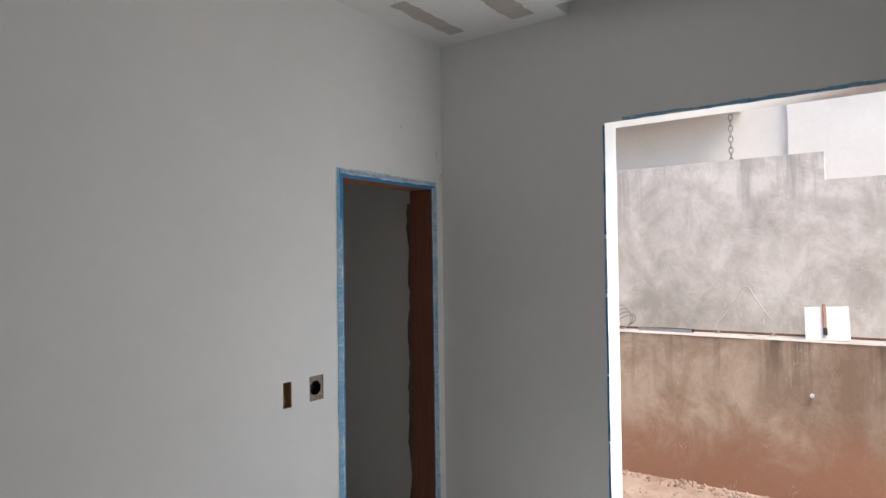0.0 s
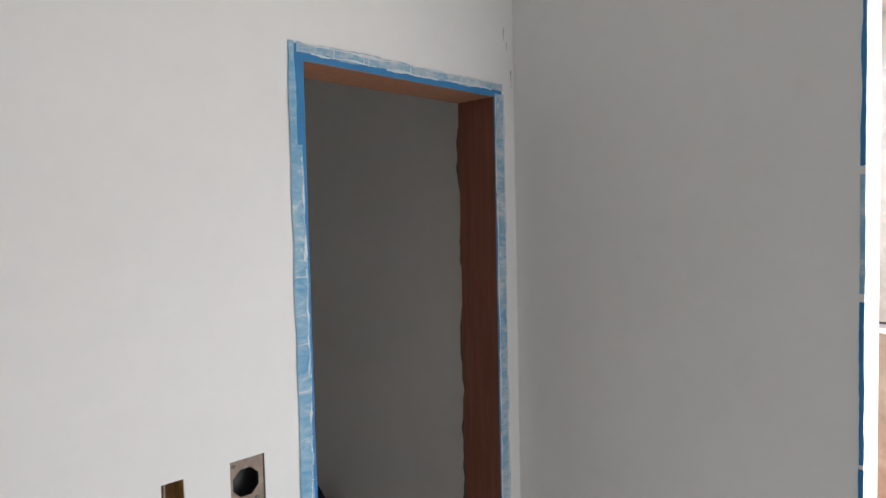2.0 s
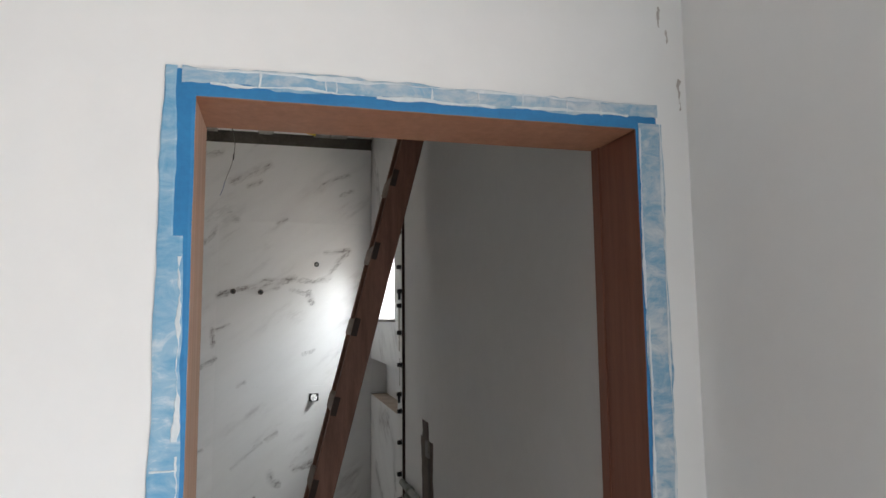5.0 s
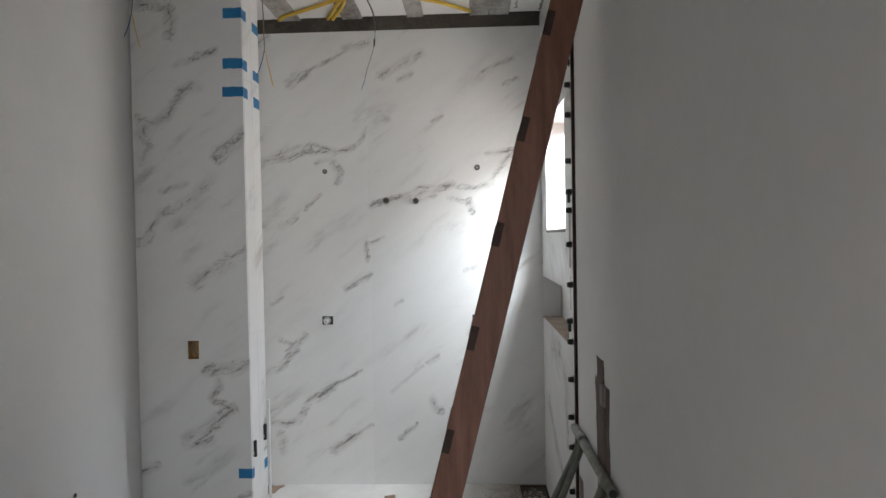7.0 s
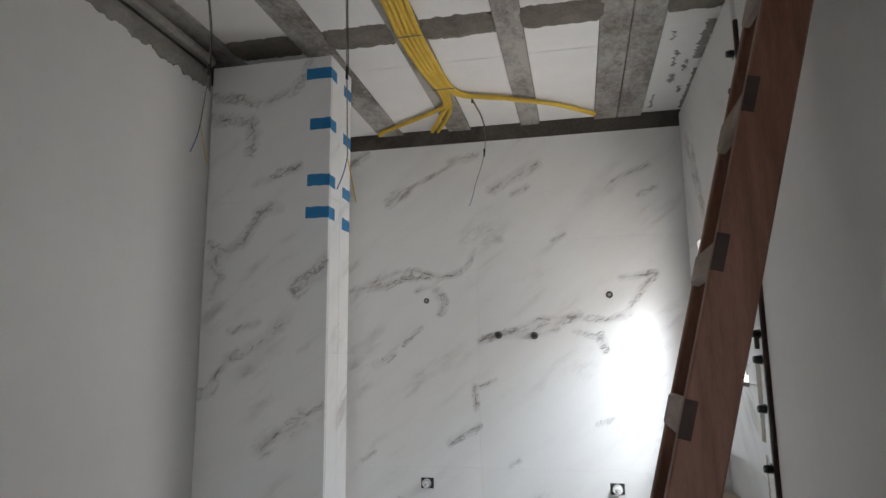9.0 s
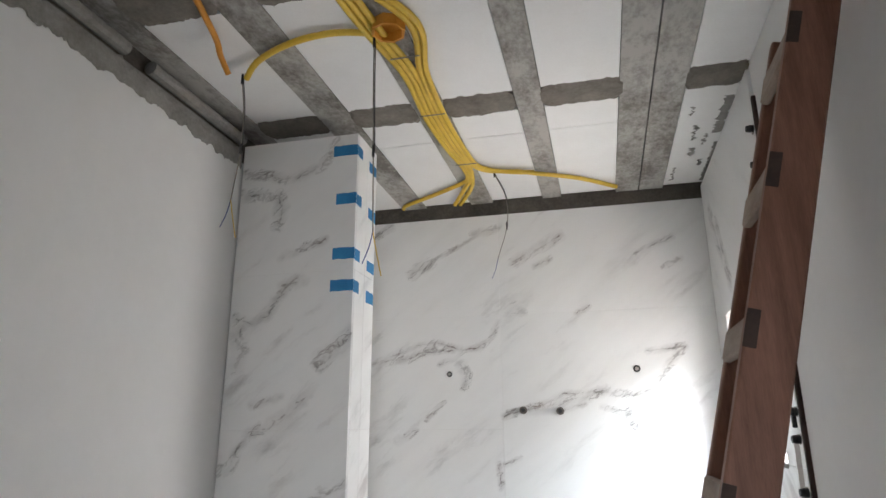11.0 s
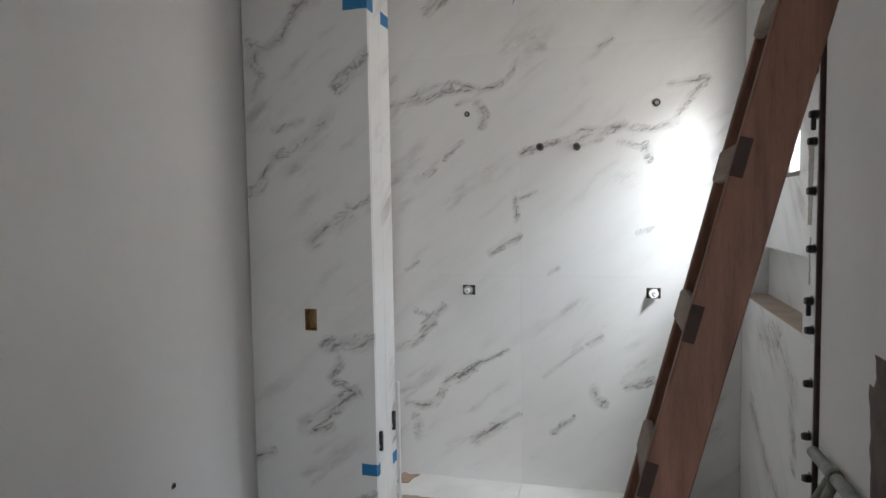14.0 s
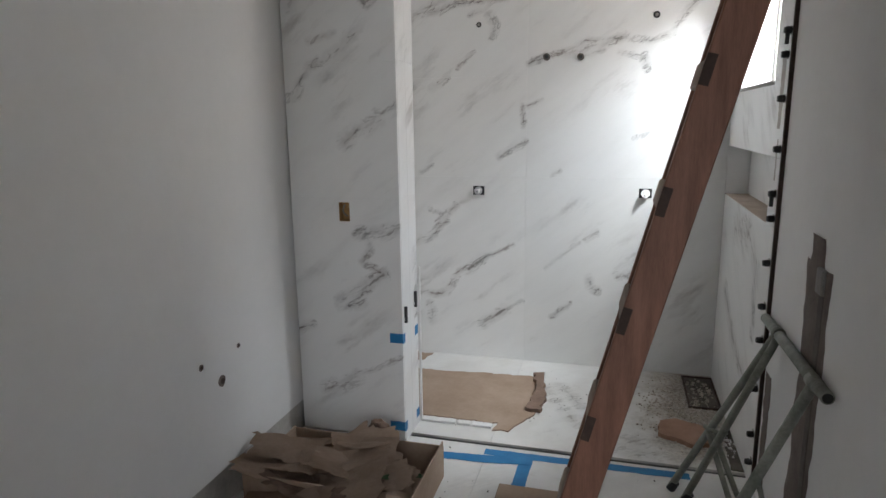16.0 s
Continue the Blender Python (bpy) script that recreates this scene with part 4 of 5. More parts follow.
# ---- ladder ----
def ladder():
    """A wooden ladder that leans on the window wall, with square rungs let through its stiles."""
    th = empty("wooden_ladder")
    lean = math.atan(0.2578)
    up, out = Vector((math.sin(lean), 0, math.cos(lean))), Vector((math.cos(lean), 0, -math.sin(lean)))
    foot = Vector((0.0, 1.812, 0.0))

    def beam(lo, hi, w=0.004):
        bm = bbox(lo, hi, w)
        for v in bm.verts:
            x, y, z = v.co
            v.co = foot + out * x + up * z + Vector((0, y, 0))
        return bm
    for y, x in ((0.0, 0.024), (0.30, 0.040)):
        part("stile", beam((x, y, 0.035), (x + 0.101, y + 0.034, 2.93)), LADDER_WOOD, th)
    for k in range(8):
        z = 0.2985 + 0.3475 * k
        r = part("rung", beam((0.031, 0.036, z), (0.056, 0.298, z + 0.078), 0.006), RUNG_WOOD, th, "pale worn square rung")
        part("tenon", beam((0.023, -0.0015, z), (0.049, 0.002, z + 0.080), 0.0008), MORTISE, r, "dark end grain of the rung")
    return tagged(th, "red-brown wooden ladder leaning on the wall", "ladder")


ladder()

# ---- trestle ----
def trestle():
    """A folding trestle of painted steel tube beside the window wall."""
    th = empty("metal_trestle")

    def t(name, a, b, r=0.0145):
        bm = bmesh.new()
        rod(bm, a, b, r, 14)
        return smooth_sides(part(name, bm, TUBE, th))
    t("top_bar", (0.845, 1.905, 0.780), (0.845, 2.690, 0.768), 0.019)
    bm = bmesh.new()
    rod(bm, (0.845, 1.902, 0.780), (0.845, 1.9065, 0.780), 0.0145, 14)
    part("bar_end", bm, BLACK, th)
    for y in (2.49, 2.03):
        bm = bmesh.new()
        rod(bm, (0.845, y - 0.028, 0.775), (0.845, y + 0.028, 0.774), 0.0225, 14)
        smooth_sides(part("collar", bm, TUBE, th))
    t("leg", (0.838, 2.500, 0.757), (0.530, 2.645, 0.012))
    t("leg", (0.840, 2.470, 0.757), (0.580, 2.570, 0.012))
    t("leg", (0.840, 2.030, 0.760), (0.550, 2.050, 0.012), 0.017)
    t("brace", (0.648, 2.585, 0.320), (0.755, 2.460, 0.012), 0.011)
    t("brace", (0.668, 2.560, 0.320), (0.795, 2.490, 0.012), 0.011)
    t("brace", (0.717, 2.038, 0.449), (0.835, 2.060, 0.012), 0.0085)
    t("crossbar", (0.640, 2.600, 0.325), (0.690, 2.535, 0.325), 0.010)
    for a in ((0.530, 2.645), (0.580, 2.570), (0.550, 2.050)):
        bm = bmesh.new()
        rod(bm, (a[0], a[1], 0.0), (a[0] + 0.016, a[1] - 0.004, 0.038), 0.019, 12)
        part("foot", bm, BLACK, th, "black rubber foot")
    return tagged(th, "grey-green steel tube trestle beside the wall", "trestle")


def smooth_sides(ob):
    for p in ob.data.polygons:
        p.use_smooth = len(p.vertices) == 4
    return ob


trestle()

# ---- tile edge trim and levelling clips ----
tagged(part("edge_trim", bbox((X_IN + 0.001, 2.716, 0.0), (X_OUT + 0.002, 2.733, 2.98), 0.002), MORTISE), "dark brown edge strip beside the marble tiles", "edge trim")


def clip(handle):
    th = empty("tile_clip")
    bm = bmesh.new()
    rod(bm, (0, 0, 0), (-0.010, 0, 0), 0.013, 12)
    rod(bm, (-0.010, 0, 0), (-0.026, 0, 0), 0.0145, 12, 0.011)
    smooth_sides(part("cap", bm, BLACK, th))
    part("base", bbox((-0.002, 0.002, -0.016), (0.001, 0.022, 0.016), 0.001), WIRE_GREY, th, "grey plastic base")
    if handle:
        part("handle", bbox((-0.020, -0.005, -0.050), (-0.006, 0.007, 0.0), 0.002), BLACK, th)
    return tagged(th, "black tile levelling clip on the tile edge", "tile clip", "levelling clips on the tile edge")


clips = [clip(False), clip(True)]
for k, z in enumerate((2.86, 2.72, 2.59, 2.461, 2.355, 2.215, 2.003, 1.857, 1.772, 1.612, 1.424, 1.252, 1.156, 0.978, 0.797, 0.660, 0.444, 0.243, 0.12)):
    src = clips[1] if k in (7, 11) else clips[0]
    m = pose(X_IN - 0.001, 2.742 + 0.008 * math.sin(k * 2.4), z, 0, 0, 0)
    if k == 0 or k == 7:
        src.matrix_basis = m
    else:
        copy_thing(src, m)

# wedges on the partition's end, and a leaning white strip behind it
for y, z in ((2.775, 0.63), (2.925, 0.665)):
    th = empty("tile_wedge")
    part("wedge", bbox((X_P, y - 0.007, z - 0.025), (X_P + 0.014, y + 0.007, z + 0.055), 0.002), BLACK, th)
    part("base", bbox((X_P, y - 0.014, z - 0.012), (X_P + 0.004, y + 0.014, z + 0.002), 0.001), WHITE_PAPER, th)
    tagged(th, "black tile wedge on the partition's edge", "tile wedge", "wedges on the partition")
tagged(part("trim_strip", bbox((X_P + 0.002, 2.978, 0.003), (X_P + 0.012, 2.995, 0.83), 0.001), WHITE_PAPER), "thin white strip leaning behind the partition", "trim strip")

# blue tape round the partition's edge
k = 0
for z, x0, y1 in ((2.957, -0.800, 2.80), (2.738, -0.780, 2.80), (2.50, -0.786, 2.80), (2.366, -0.790, 2.80), (0.535, -0.755, 2.775), (0.085, -0.765, 2.78)):
    th = empty("corner_tape")
    k += 1
    h = 0.024
    part("strip", jagged(x0, X_P + 0.0008, z - h, z + h, 0.003, 14, k * 4.4, lambda u, v, d: (u, Y_P - 0.0008 - d, v), 0.0004, True, 40), BLUE_TAPE, th)
    part("strip", jagged(Y_P - 0.0008, y1, z - h - 0.004, z + h - 0.004, 0.003, 10, k * 6.1, lambda u, v, d: (X_P + 0.0008 + d, u, v), 0.0004, True, 40), BLUE_TAPE, th)
    if z > 0.2 or k == 6:
        part("strip", jagged(2.88 if z > 1 else 2.92, 2.97, z - h - 0.02, z + h - 0.02, 0.004, 10, k * 8.3, lambda u, v, d: (X_P + 0.0008 + d, u, v), 0.0004, True, 40), BLUE_TAPE, th)
    tagged(th, "blue tape holding the partition's corner tiles", "masking tape", "tape on the partition")

# ---- pipe ends in the walls ----
def pipe_end(x, z, r, proud, cap):
    th = empty("pipe_plug", (x, Y_B, z))
    for nm, a, b, rr, m in (("ring", 0.001, -proud, r, cap), ("core", 0.0, -proud - 0.0015, r * 0.55, MORTAR if cap is BLACK else BLACK)):
        bm = bmesh.new()
        rod(bm, (0, a, 0), (0, b, 0), rr, 16)
        smooth_sides(part(nm, bm, m, th))
    return tagged(th, "dark threaded pipe plug in the marble wall", "pipe plug", "pipe plugs in the shower")


pipe_end(-0.584, 2.106, 0.0155, 0.006, BLACK)
pipe_end(0.431, 2.111, 0.0185, 0.006, BLACK)
pipe_end(-0.174, 1.904, 0.020, 0.03, PLUG)
pipe_end(0.022, 1.898, 0.020, 0.03, PLUG)


def valve(x, z):
    th = empty("shower_valve", (x, Y_B, z))
    part("plate", bbox((-0.036, -0.004, -0.028), (0.036, 0.0, 0.028), 0.002), BLACK, th)
    for nm, a, b, r, m in (("body", 0.0, -0.028, 0.026, CHROME), ("spindle", -0.028, -0.050, 0.015, WHITE_PAPER), ("stem", -0.050, -0.062, 0.006, CHROME)):
        bm = bmesh.new()
        rod(bm, (0, a, 0), (0, b, 0), r, 18)
        bevel(bm, 0.002)
        smooth_sides(part(nm, bm, m, th))
    return tagged(th, "chrome shower valve without handle on marble", "shower valve", "shower valves")


valve(-0.585, 1.110)
valve(0.420, 1.110)
for y, z, r in ((2.240, 0.635, 0.011), (1.992, 0.633, 0.014), (2.112, 0.530, 0.024)):
    th = empty("wall_pipe", (X_L, y, z))
    bm = bmesh.new()
    bmesh.ops.create_icosphere(bm, subdivisions=2, radius=r)
    for v in bm.verts:
        v.co *= 1 + 0.3 * noise.noise(v.co * 90 + Vector((y, 0, 0)))
        v.co.x *= 0.15
    part("mortar", bm, BROWN_MORTAR, th)
    bm = bmesh.new()
    rod(bm, (0, 0, 0), (0.006, 0, 0), r * 0.5, 12)
    part("hole", bm, MORTISE, th, "dark pipe mouth")
    tagged(th, "roughly patched pipe hole in the white wall", "pipe hole", "pipe holes in the side wall")

# ---- mortar patches on the window wall ----
th = empty("mortar_patch")
part("patch", jagged(0.0, 1.10, 2.050, 2.285, 0.030, 130, 3, lambda u, v, k: (X_OUT - 0.001 - k, v, u), 0.004, True, 5), BROWN_MORTAR, th)
part("patch", jagged(1.085, 1.185, 2.13, 2.275, 0.03, 24, 13, lambda u, v, k: (X_OUT - 0.001 - k, v, u), 0.003, True, 9), BROWN_MORTAR, th)
part("groove", jagged(0.0, 1.02, 2.085, 2.135, 0.006, 60, 23, lambda u, v, k: (X_OUT - 0.0058 - k, v, u), 0.002), DARK_CONCRETE, th)
part("conduit_box", bbox((X_OUT - 0.016, 2.09, 1.02), (X_OUT, 2.15, 1.10), 0.004), MORTAR, th)
tagged(th, "damp brown mortar channel in the plastered wall", "mortar patch")
tagged(part("mortar_smear", jagged(0.02, 1.98, 0.165, 0.292, 0.022, 160, 41, lambda u, v, k: (X_OUT - 0.001 - k, v, u), 0.002, True, 5), BROWN_MORTAR), "brown mortar edge where the plaster meets the door frame", "mortar patch")
tagged(part("mortar_smear", jagged(0.05, 0.55, 2.60, 2.69, 0.03, 60, 31, lambda u, v, k: (X_OUT - 0.001 - k, v, u), 0.002, True, 7), BROWN_MORTAR), "brown mortar smear beside the tile edge", "mortar patch")

# ---- conduits and wires under the slab ----
def conduit(name, pts, r, material, parent):
    """A corrugated conduit: a tube with fine rings."""
    fine = []
    pts = [Vector(p) for p in pts]
    for i in range(len(pts) - 1):
        p0, p1, p2, p3 = pts[max(i - 1, 0)], pts[i], pts[i + 1], pts[min(i + 2, len(pts) - 1)]
        n = max(2, int((p2 - p1).length / 0.006))
        for k in range(n):
            s = k / n
            fine.append(0.5 * (2 * p1 + (p2 - p0) * s + (2 * p0 - 5 * p1 + 4 * p2 - p3) * s * s + (3 * p1 - p0 - 3 * p2 + p3) * s ** 3))
    fine.append(pts[-1])
    bm = bmesh.new()
    rings = []
    for k, p in enumerate(fine):
        d = (fine[min(k + 1, len(fine) - 1)] - fine[max(k - 1, 0)]).normalized()
        a = d.orthogonal().normalized() if not rings else (side - d * side.dot(d)).normalized()
        side = a
        b = d.cross(a)
        rr = r * (1.0 if k % 2 else 0.88)
        rings.append([bm.verts.new(p + rr * (math.cos(j * math.pi / 4) * a + math.sin(j * math.pi / 4) * b)) for j in range(8)])
    for u, w in zip(rings, rings[1:]):
        for j in range(8):
            bm.faces.new((u[j], u[(j + 1) % 8], w[(j + 1) % 8], w[j]))
    bm.faces.new(rings[0][::-1])
    bm.faces.new(rings[-1])
    return smooth(part(name, bm, material, parent))


bundle = empty("conduit_bundle")
ZC = Z_C - 0.018
ends = [[(-0.37, 3.50, ZC), (-0.42, 3.58, ZC), (-0.62, 3.72, ZC), (-0.81, 3.84, ZC), (-0.845, 3.875, ZC - 0.01)],
        [(-0.36, 3.52, ZC), (-0.42, 3.66, ZC), (-0.53, 3.90, ZC)], [(-0.35, 3.53, ZC), (-0.39, 3.68, ZC), (-0.50, 3.91, ZC)],
        [(-0.25, 3.44, ZC), (-0.10, 3.49, ZC), (-0.02, 3.51, ZC - 0.01), (0.20, 3.66, ZC), (0.40, 3.84, ZC)],
        [(-0.24, 3.43, ZC), (-0.12, 3.47, ZC - 0.01), (-0.02, 3.52, ZC)]]
for k in range(5):
    o = 0.026 * (k - 2)
    w = 0.006 * math.sin(k * 2.1)
    conduit("conduit", [(-0.50 + o, 0.25, ZC), (-0.47 + o, 1.2, ZC + w * 0.3), (-0.42 + o, 1.85, ZC), (-0.36 + o + (0.05 if k > 2 else -0.03), 2.16, ZC), (-0.352 + o * 0.85, 2.45, ZC), (-0.366 + o * 0.8, 2.80, ZC), (-0.355 + o * 0.75, 3.12, ZC), (-0.332 + o * 0.7, 3.34, ZC), *ends[k]], 0.0125, YELLOW, bundle)
for y, x in ((1.86, -0.42), (2.32, -0.352), (2.76, -0.366), (3.30, -0.335)):
    part("cable_tie", bbox((x - 0.055, y - 0.003, ZC - 0.016), (x + 0.055, y + 0.003, ZC - 0.0125), 0.001), WIRE_GREY, bundle)
tagged(bundle, "bundle of yellow corrugated conduits under the slab", "conduits")

jbox = empty("ceiling_box", (-0.357, 2.155, Z_C))
bm = bmesh.new()
bmesh.ops.create_cone(bm, cap_ends=False, segments=8, radius1=0.058, radius2=0.058, depth=0.04, matrix=Matrix.Translation((0, 0, -0.022)))
bmesh.ops.solidify(bm, geom=list(bm.faces), thickness=0.008)
part("ring", bm, ORANGE, jbox)
bm = bmesh.new()
bmesh.ops.create_cone(bm, cap_ends=True, segments=8, radius1=0.055, radius2=0.055, depth=0.003, matrix=Matrix.Translation((0, 0, -0.004)))
part("back", bm, ORANGE, jbox)
tagged(jbox, "orange octagonal ceiling box with loose wires", "junction box")
drop = empty("conduit_drop")
conduit("conduit", [(-0.43, 2.17, ZC), (-0.56, 2.14, ZC), (-0.72, 2.16, ZC), (-0.88, 2.23, ZC), (-0.965, 2.295, ZC - 0.02)], 0.0125, YELLOW, drop)
conduit("conduit", [(-0.80, 1.55, ZC), (-0.87, 1.80, ZC), (-0.945, 2.06, ZC - 0.005), (-0.963, 2.12, ZC - 0.03), (-0.965, 2.18, ZC - 0.07)], 0.0115, ORANGE, drop)
tagged(drop, "yellow and orange conduits bent towards a lamp outlet", "conduits")


def hanging(pts, r, fork):
    th = empty("hanging_wire")
    tube("wire", pts, r, WIRE_GREY, th)
    tube("wire", [(x + 0.004, y + 0.002, z) for x, y, z in pts[:3]], r * 0.8, BLACK, th)
    x, y, z = pts[-1]
    tube("wire_end", [pts[-1], (x - 0.012, y, z - 0.05), (x - 0.03, y - 0.005, z - 0.10)], r * 0.8, WIRE_BLUE, th)
    if fork:
        tube("wire_end", [pts[-1], (x + 0.012, y, z - 0.06), (x + 0.028, y + 0.005, z - 0.14)], r * 0.8, YELLOW, th)
    for q in (pts[0], pts[-2]):
        bm = bmesh.new()
        rod(bm, (q[0], q[1], q[2] - 0.02), (q[0], q[1], q[2] + 0.02), r * 2.2, 8)
        part("tape_wrap", bm, BLACK, th)
    return tagged(th, "loose lamp wires hanging from the slab", "wire", "loose wires")


hanging([(-0.966, 2.27, 3.06), (-0.955, 2.28, 2.93), (-0.953, 2.28, 2.78), (-0.974, 2.28, 2.588)], 0.0021, True)
hanging([(-0.412, 2.17, 3.06), (-0.410, 2.17, 2.90), (-0.404, 2.17, 2.66), (-0.398, 2.17, 2.39)], 0.0021, True)
hanging([(-0.222, 3.47, 3.09), (-0.165, 3.47, 2.95), (-0.165, 3.47, 2.80), (-0.215, 3.47, 2.63)], 0.0019, False)

# ---- things on the bathroom floor ----
def sheet(name, outline, z, thick, material, label, category, wave=0.004, seed=0.0):
    """A flat sheet with a torn, slightly lifted outline."""
    bm = bmesh.new()
    n = len(outline)
    ring = []
    for i in range(n):
        (x0, y0), (x1, y1) = outline[i], outline[(i + 1) % n]
        m = max(2, int(math.hypot(x1 - x0, y1 - y0) / 0.02))
        for k in range(m):
            s = k / m
            x, y = x0 + (x1 - x0) * s, y0 + (y1 - y0) * s
            e = wave * noise.noise((x * 25, y * 25, seed))
            ring.append((x + e, y + e))
    lo = [bm.verts.new((x, y, z)) for x, y in ring]
    bm.faces.new(lo)
    r = bmesh.ops.extrude_face_region(bm, geom=list(bm.faces))
    for v in [v for v in r["geom"] if isinstance(v, bmesh.types.BMVert)]:
        v.co.z += thick
    bmesh.ops.recalc_face_normals(bm, faces=bm.faces)
    return tagged(part(name, bm, material), label, category)


sheet("cardboard_sheet", [(-1.0, 3.05), (-0.70, 3.045), (-0.30, 3.035), (-0.29, 2.968), (-0.215, 2.965), (-0.20, 3.02), (-0.11, 3.19), (-0.10, 3.32), (-0.13, 3.50), (-0.14, 3.66), (-0.20, 3.69), (-0.55, 3.665), (-1.0, 3.64)], 0.0025, 0.006, CARDBOARD, "brown cardboard sheet with a torn end on the shower floor", "cardboard", 0.022, 2.0)
sheet("cardboard_flap", [(-0.17, 3.22), (-0.09, 3.20), (-0.08, 3.40), (-0.11, 3.58), (-0.125, 3.72), (-0.19, 3.70), (-0.14, 3.50)], 0.0088, 0.02, DARK_CARD, "torn and lifted cardboard edge with shade in its colour", "cardboard", 0.02, 5.0)
sheet("cardboard_scrap", [(-1.0, 3.80), (-0.93, 3.80), (-0.90, 3.92), (-1.0, 3.93)], 0.0025, 0.006, CARDBOARD, "small cardboard scrap on the shower floor", "cardboard", 0.02, 7.0)
for a, b in ((-0.68, -0.50), (-0.49, -0.42), (-0.41, -0.31)):
    tagged(part("foam_strip", bbox((a, 2.978, 0.0022), (b, 3.018, 0.016), 0.003), WHITE_PAPER), "white packing strip lying along the cardboard", "packing strip", "packing strips")
sheet("floor_tape", [(-0.30, 2.735), (0.62, 2.742), (0.62, 2.795), (-0.30, 2.788)], -0.0035, 0.0008, BLUE_TAPE, "blue masking tape along the drainage slot", "masking tape", 0.004, 1.0)
sheet("floor_tape", [(-0.140, 2.20), (-0.078, 2.20), (-0.066, 2.74), (-0.124, 2.74)], -0.0025, 0.0008, BLUE_TAPE, "blue masking tape across the floor tiles", "masking tape", 0.004, 3.0)
sheet("floor_tape", [(-0.53, 2.648), (-0.28, 2.660), (-0.07, 2.690), (-0.07, 2.742), (-0.30, 2.725), (-0.53, 2.706)], -0.0018, 0.0008, BLUE_TAPE, "second layer of blue tape by the slot", "masking tape", 0.004, 4.0)
sheet("terracotta_offcut", [(0.50, 3.10), (0.66, 3.02), (0.76, 3.06), (0.74, 3.22), (0.60, 3.28), (0.52, 3.24)], 0.003, 0.022, TERRACOTTA, "broken terracotta slab on the shower floor", "offcut", 0.012, 6.0)
drain = empty("floor_drain")
part("recess", boxes(((0.69, 3.48, 0.0024), (0.84, 3.90, 0.005))), DARK_CONCRETE, drain)
part("rim", boxes(((0.68, 3.47, 0.0022), (0.69, 3.91, 0.012)), ((0.84, 3.47, 0.0022), (0.85, 3.91, 0.012)), ((0.69, 3.90, 0.0022), (0.84, 3.91, 0.012)), ((0.69, 3.47, 0.0022), (0.84, 3.48, 0.012))), MORTISE, drain)
tagged(drain, "open rectangular drain full of cement rubble", "drain")


def chips(name, n, x0, x1, y0, y1, z, size, material, label, seed):
    """Crumbs scattered thickest in the middle of their patch."""
    rnd = random.Random(seed)
    bm = bmesh.new()
    for _ in range(n):
        x, y = rnd.triangular(x0, x1), rnd.triangular(y0, y1)
        s = size * rnd.uniform(0.3, 1.0) ** 2
        r = bmesh.ops.create_icosphere(bm, subdivisions=1, radius=s)
        q = Euler((rnd.random() * 6, rnd.random() * 6, 0)).to_matrix()
        for v in r["verts"]:
            v.co = q @ Vector((v.co.x * rnd.uniform(0.7, 1.3), v.co.y, v.co.z * 0.6)) + Vector((x, y, z + s * 0.3))
    return tagged(part(name, bm, material), label, "rubble", kind="stuff")


tagged(part("cardboard_box", bbox((-0.17, 2.12, -0.004), (0.09, 2.44, 0.045), 0.004), CARDBOARD), "flat grey-brown cardboard box lying on the floor", "cardboard box")
sheet("dirt_strip", [(0.80, 2.86), (0.862, 2.86), (0.864, 3.30), (0.845, 3.32), (0.81, 3.12)], 0.0025, 0.005, DARK_CONCRETE, "dark damp dirt swept along the tiled wall", "dirt", 0.012, 12.0)
chips("dirt_crumbs", 40, 0.80, 0.862, 2.88, 3.28, 0.0075, 0.012, WHITE_PAPER, "white tile splinters lying in the dirt", 31)
chips("rubble", 1100, 0.40, 0.86, 2.95, 3.95, 0.002, 0.008, RUBBLE, "pale cement crumbs strewn on the shower floor", 3)
chips("drain_debris", 60, 0.69, 0.84, 3.48, 3.90, 0.005, 0.012, RUBBLE, "cement crumbs and debris lying in the drain", 4)
chips("dust_crumbs", 90, -0.65, 0.5, 2.86, 3.9, 0.002, 0.005, MORTAR, "grey cement crumbs strewn on the tiles", 5)
chips("dust_crumbs", 60, -1.2, 0.8, 1.9, 2.8, -0.004, 0.006, MORTAR, "grey cement crumbs strewn on the room floor", 9)


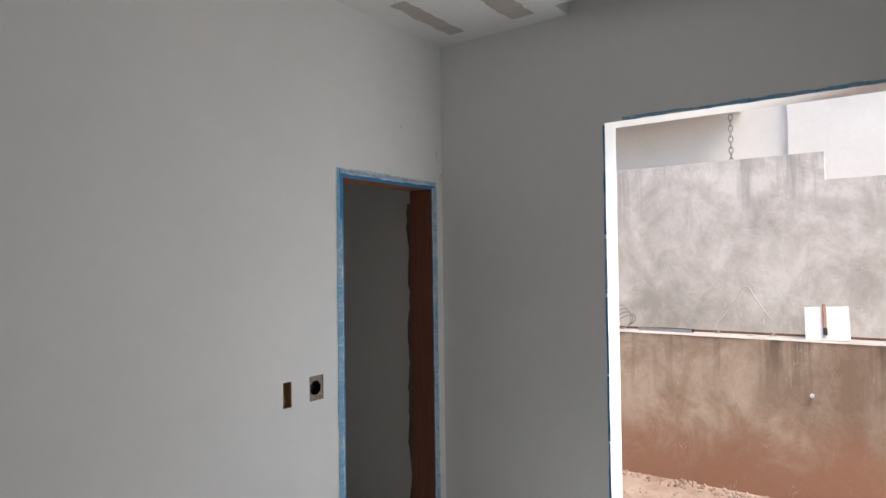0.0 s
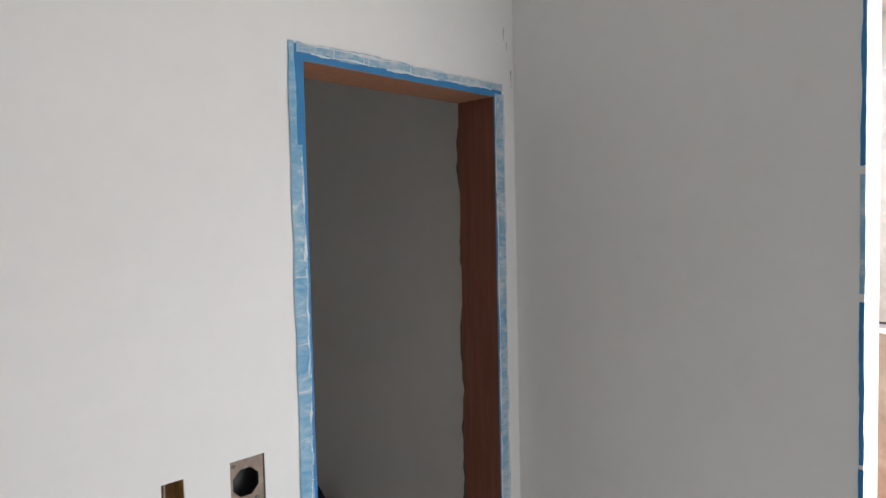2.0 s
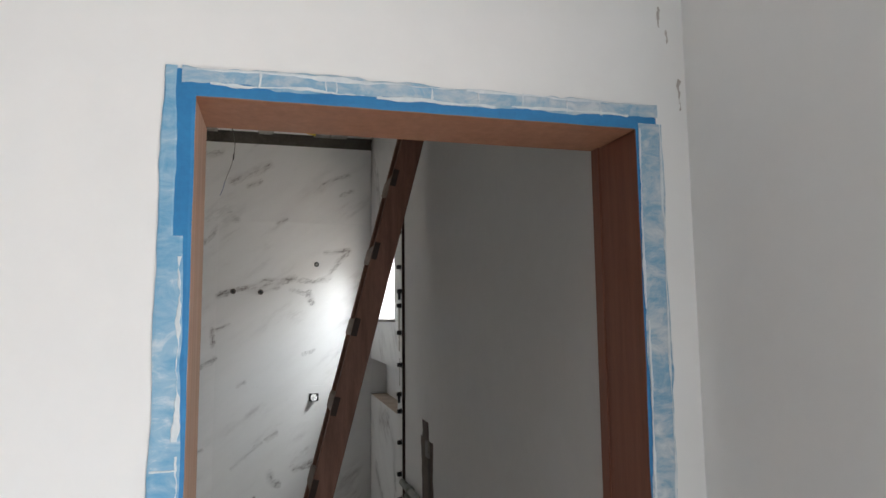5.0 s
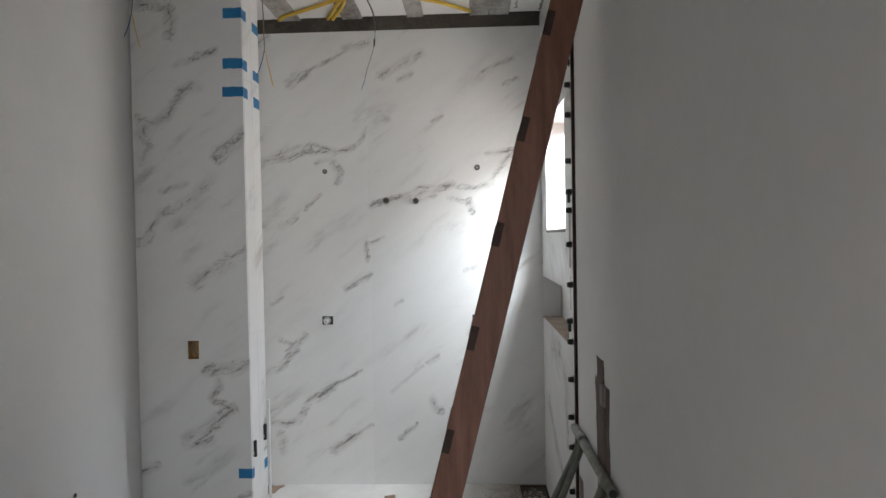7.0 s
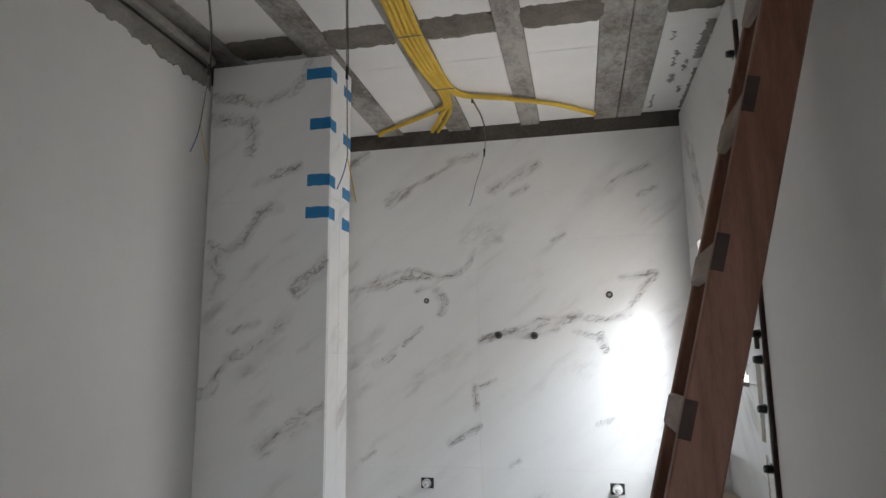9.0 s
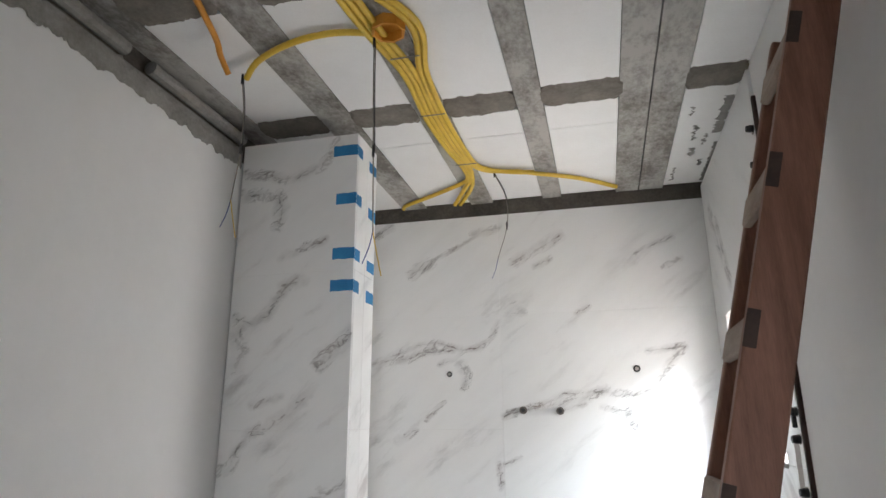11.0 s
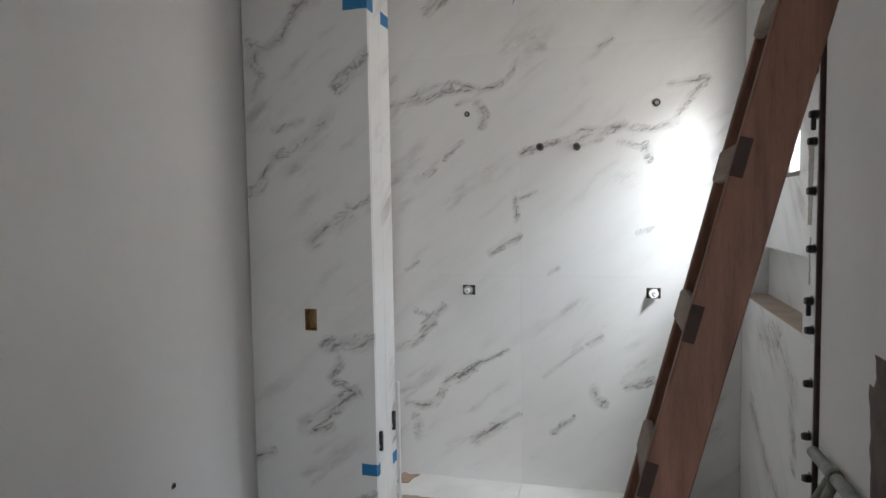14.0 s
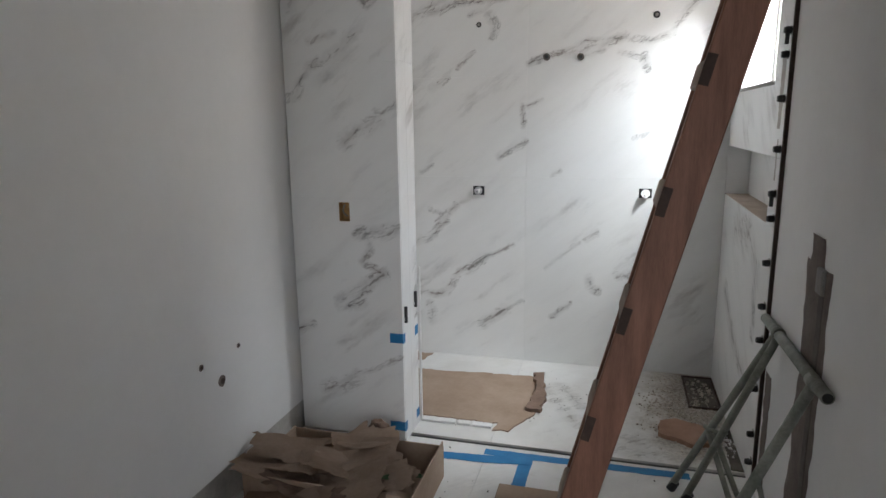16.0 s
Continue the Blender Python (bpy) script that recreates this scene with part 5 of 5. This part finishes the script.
def cardboard_heap():
    """A box of torn cardboard: the box and crumpled sheets over it."""
    th = empty("cardboard_box", (-0.85, 2.3, -0.004))
    part("box", bevel(boxes(((-0.30, -0.24, 0.0), (0.42, -0.234, 0.17)), ((-0.30, 0.20, 0.0), (0.42, 0.206, 0.15)), ((0.414, -0.234, 0.0), (0.42, 0.20, 0.175)), ((-0.30, -0.234, 0.0), (-0.294, 0.20, 0.16)), ((-0.29, -0.23, 0.0), (0.41, 0.196, 0.006))), 0.0015), CARDBOARD, th)
    tagged(th, "open cardboard box beside the partition", "cardboard box")
    rnd = random.Random(11)
    for k in range(24):
        w, d = rnd.uniform(0.20, 0.46), rnd.uniform(0.10, 0.26)
        if k == 12:
            w, d = 0.20, 0.08
        nx, ny = 14, 10
        bm = bmesh.new()
        vs = []
        fold, amp = rnd.uniform(-0.3, 0.3), rnd.uniform(0.005, 0.028)
        for i in range(nx + 1):
            for j in range(ny + 1):
                u, v = i / nx - 0.5, j / ny - 0.5
                e = 0.03 * noise.noise((u * 7, v * 7, k * 3.1)) if i in (0, nx) or j in (0, ny) else 0
                h = amp * abs(u - fold * 0.5 + 0.3 * v) + 0.012 * noise.noise((u * 3, v * 3, k * 1.7))
                vs.append(bm.verts.new((u * w + e, v * d + e, h)))
        for i in range(nx):
            for j in range(ny):
                a = i * (ny + 1) + j
                bm.faces.new((vs[a], vs[a + ny + 1], vs[a + ny + 2], vs[a + 1]))
        bmesh.ops.solidify(bm, geom=list(bm.faces), thickness=0.004)
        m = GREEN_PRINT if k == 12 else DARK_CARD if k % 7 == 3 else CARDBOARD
        ob = part("cardboard_piece", bm, m)
        x, y = rnd.uniform(-1.06, -0.62), rnd.uniform(2.04, 2.40)
        if k == 12:
            x, y = -0.54, 2.22
        ob.matrix_basis = pose(x, y, 0.112 + 0.0032 * k, rnd.uniform(-15, 11), rnd.uniform(-14, 14), rnd.uniform(-50, 50))
        tagged(ob, "green printed piece of torn cardboard" if k == 12 else "crumpled piece of torn brown cardboard", "cardboard", "torn cardboard in the box")


cardboard_heap()
sheet("plastic_film", [(-1.235, 1.5), (-1.16, 1.5), (-1.17, 2.1), (-1.20, 2.45), (-1.235, 2.45)], -0.003, 0.004, WHITE_PAPER, "pale plastic film along the foot of the wall", "plastic film", 0.02, 8.0)
bm = bmesh.new()
bmesh.ops.create_icosphere(bm, subdivisions=4, radius=0.12)
for v in bm.verts:
    n = noise.noise(v.co * 9) + 0.5 * noise.noise(v.co * 25)
    v.co = Vector((v.co.x * 0.55, v.co.y * 0.4, v.co.z * 0.75)) * (1 + 0.3 * n)
    v.co.z = max(v.co.z, -0.08)
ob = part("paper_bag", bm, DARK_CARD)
ob.location = (-0.77, 2.62, 0.08)
tagged(ob, "crumpled dark brown paper bag by the partition", "paper bag")

bm = bmesh.new()
bmesh.ops.create_icosphere(bm, subdivisions=4, radius=0.11)
for v in bm.verts:
    n = noise.noise(v.co * 11) + 0.5 * noise.noise(v.co * 30)
    pinch = 1.0 if v.co.z < 0.05 else max(0.3, 1.0 - (v.co.z - 0.05) * 13)
    v.co = Vector((v.co.x * 0.7 * pinch, v.co.y * pinch, v.co.z * 1.9)) * (1 + 0.16 * n)
    v.co.z = max(v.co.z, -0.17)
ob = part("plastic_bag", bm, NAVY)
ob.location = (0.775, 1.17, 0.168)
smooth(ob)
tagged(ob, "tied dark blue plastic bag standing by the wall", "plastic bag")

# ---- yard outside the bedroom ----
brd = empty("white_board", (3.09, -1.815, 0.998))
bm = bbox((-0.008, -0.14, 0), (0.008, 0.14, 0.25), 0.002)
part("panel", bm, WHITE_PAPER, brd)
part("brush_handle", bbox((-0.026, 0.0, 0.09), (-0.012, 0.022, 0.27), 0.004), TERRACOTTA, brd)
part("bristles", bbox((-0.028, -0.002, 0.04), (-0.010, 0.024, 0.09), 0.002), BLACK, brd)
brd.rotation_euler = (radians(-3), radians(16), 0)
tagged(brd, "white board with a paint brush leaning on the wall", "board")
tube_ob = tube("wire_loop", [(3.20, -1.06, 1.00), (3.21, -1.03, 1.05), (3.23, -1.10, 1.16), (3.255, -1.18, 1.285), (3.275, -1.245, 1.375), (3.255, -1.31, 1.29), (3.235, -1.39, 1.17), (3.215, -1.465, 1.05), (3.18, -1.42, 1.0), (3.16, -1.25, 1.004)], 0.0045, COPING)
tagged(tube_ob, "bent grey wire loop standing on the ledge", "wire")
tagged(tube("rebar", [(3.24, 1.5, 1.008), (3.24, 0.0, 1.008), (3.25, -1.5, 1.010), (3.25, -4.0, 1.008)], 0.009, RUST), "rusty steel bar lying along the ledge", "steel bar")
for a, b, x, z in ((-0.86, -0.42, 3.12, 0.997), (-0.86, -0.56, 3.17, 0.997)):
    tagged(part("steel_profile", boxes(((x, a, z), (x + 0.035, b, z + 0.004)), ((x, a, z + 0.004), (x + 0.004, b, z + 0.028)), ((x + 0.031, a, z + 0.004), (x + 0.035, b, z + 0.028))), CHROME), "grey metal profile lying on the ledge", "metal profile", "metal profiles on the ledge")
coil = empty("wire_coil")
for k in range(4):
    tube("wire", [(3.22, -0.14, 1.0), (3.24, -0.22 - 0.02 * k, 1.20 - 0.03 * k), (3.2, -0.33 - 0.015 * k, 1.10), (3.18, -0.30, 1.02), (3.16, -0.18, 1.002)], 0.004, WIRE_GREY, coil)
tagged(coil, "loose coil of grey wire on the ledge", "wire coil")
bm = bmesh.new()
rod(bm, (3.04, -1.71, 0.596), (3.08, -1.71, 0.596), 0.014, 12)
tagged(part("weep_pipe", bm, WHITE_PAPER), "short white drain pipe in the retaining wall", "pipe")


def rain_chain(x, y, z0, z1):
    th = empty("rain_chain")
    part("bracket", bbox((x - 0.06, y - 0.09, z1), (x + 0.06, y + 0.09, z1 + 0.05), 0.006), WHITE_PAPER, th)
    k, z = 0, z1
    while z > z0:
        pts = []
        for j in range(9):
            a = j * math.pi / 4
            o = 0.018 * math.cos(a)
            pts.append((x + (o if k % 2 else 0), y + (0 if k % 2 else o), z - 0.03 + 0.034 * math.sin(a)))
        tube("link", pts, 0.005, TUBE, th)
        z -= 0.052
        k += 1
    return tagged(th, "grey rain chain hanging from the eave", "chain")


rain_chain(4.2, -0.98, 2.2, 2.97)
chips("yard_rubble", 500, 1.3, 3.06, -3.2, 1.0, G, 0.014, EARTH, "loose stones strewn over the yard", 21)
chips("yard_rubble", 240, 2.85, 3.06, -3.2, 0.6, G, 0.03, EARTH, "clods of red earth along the retaining wall", 22)
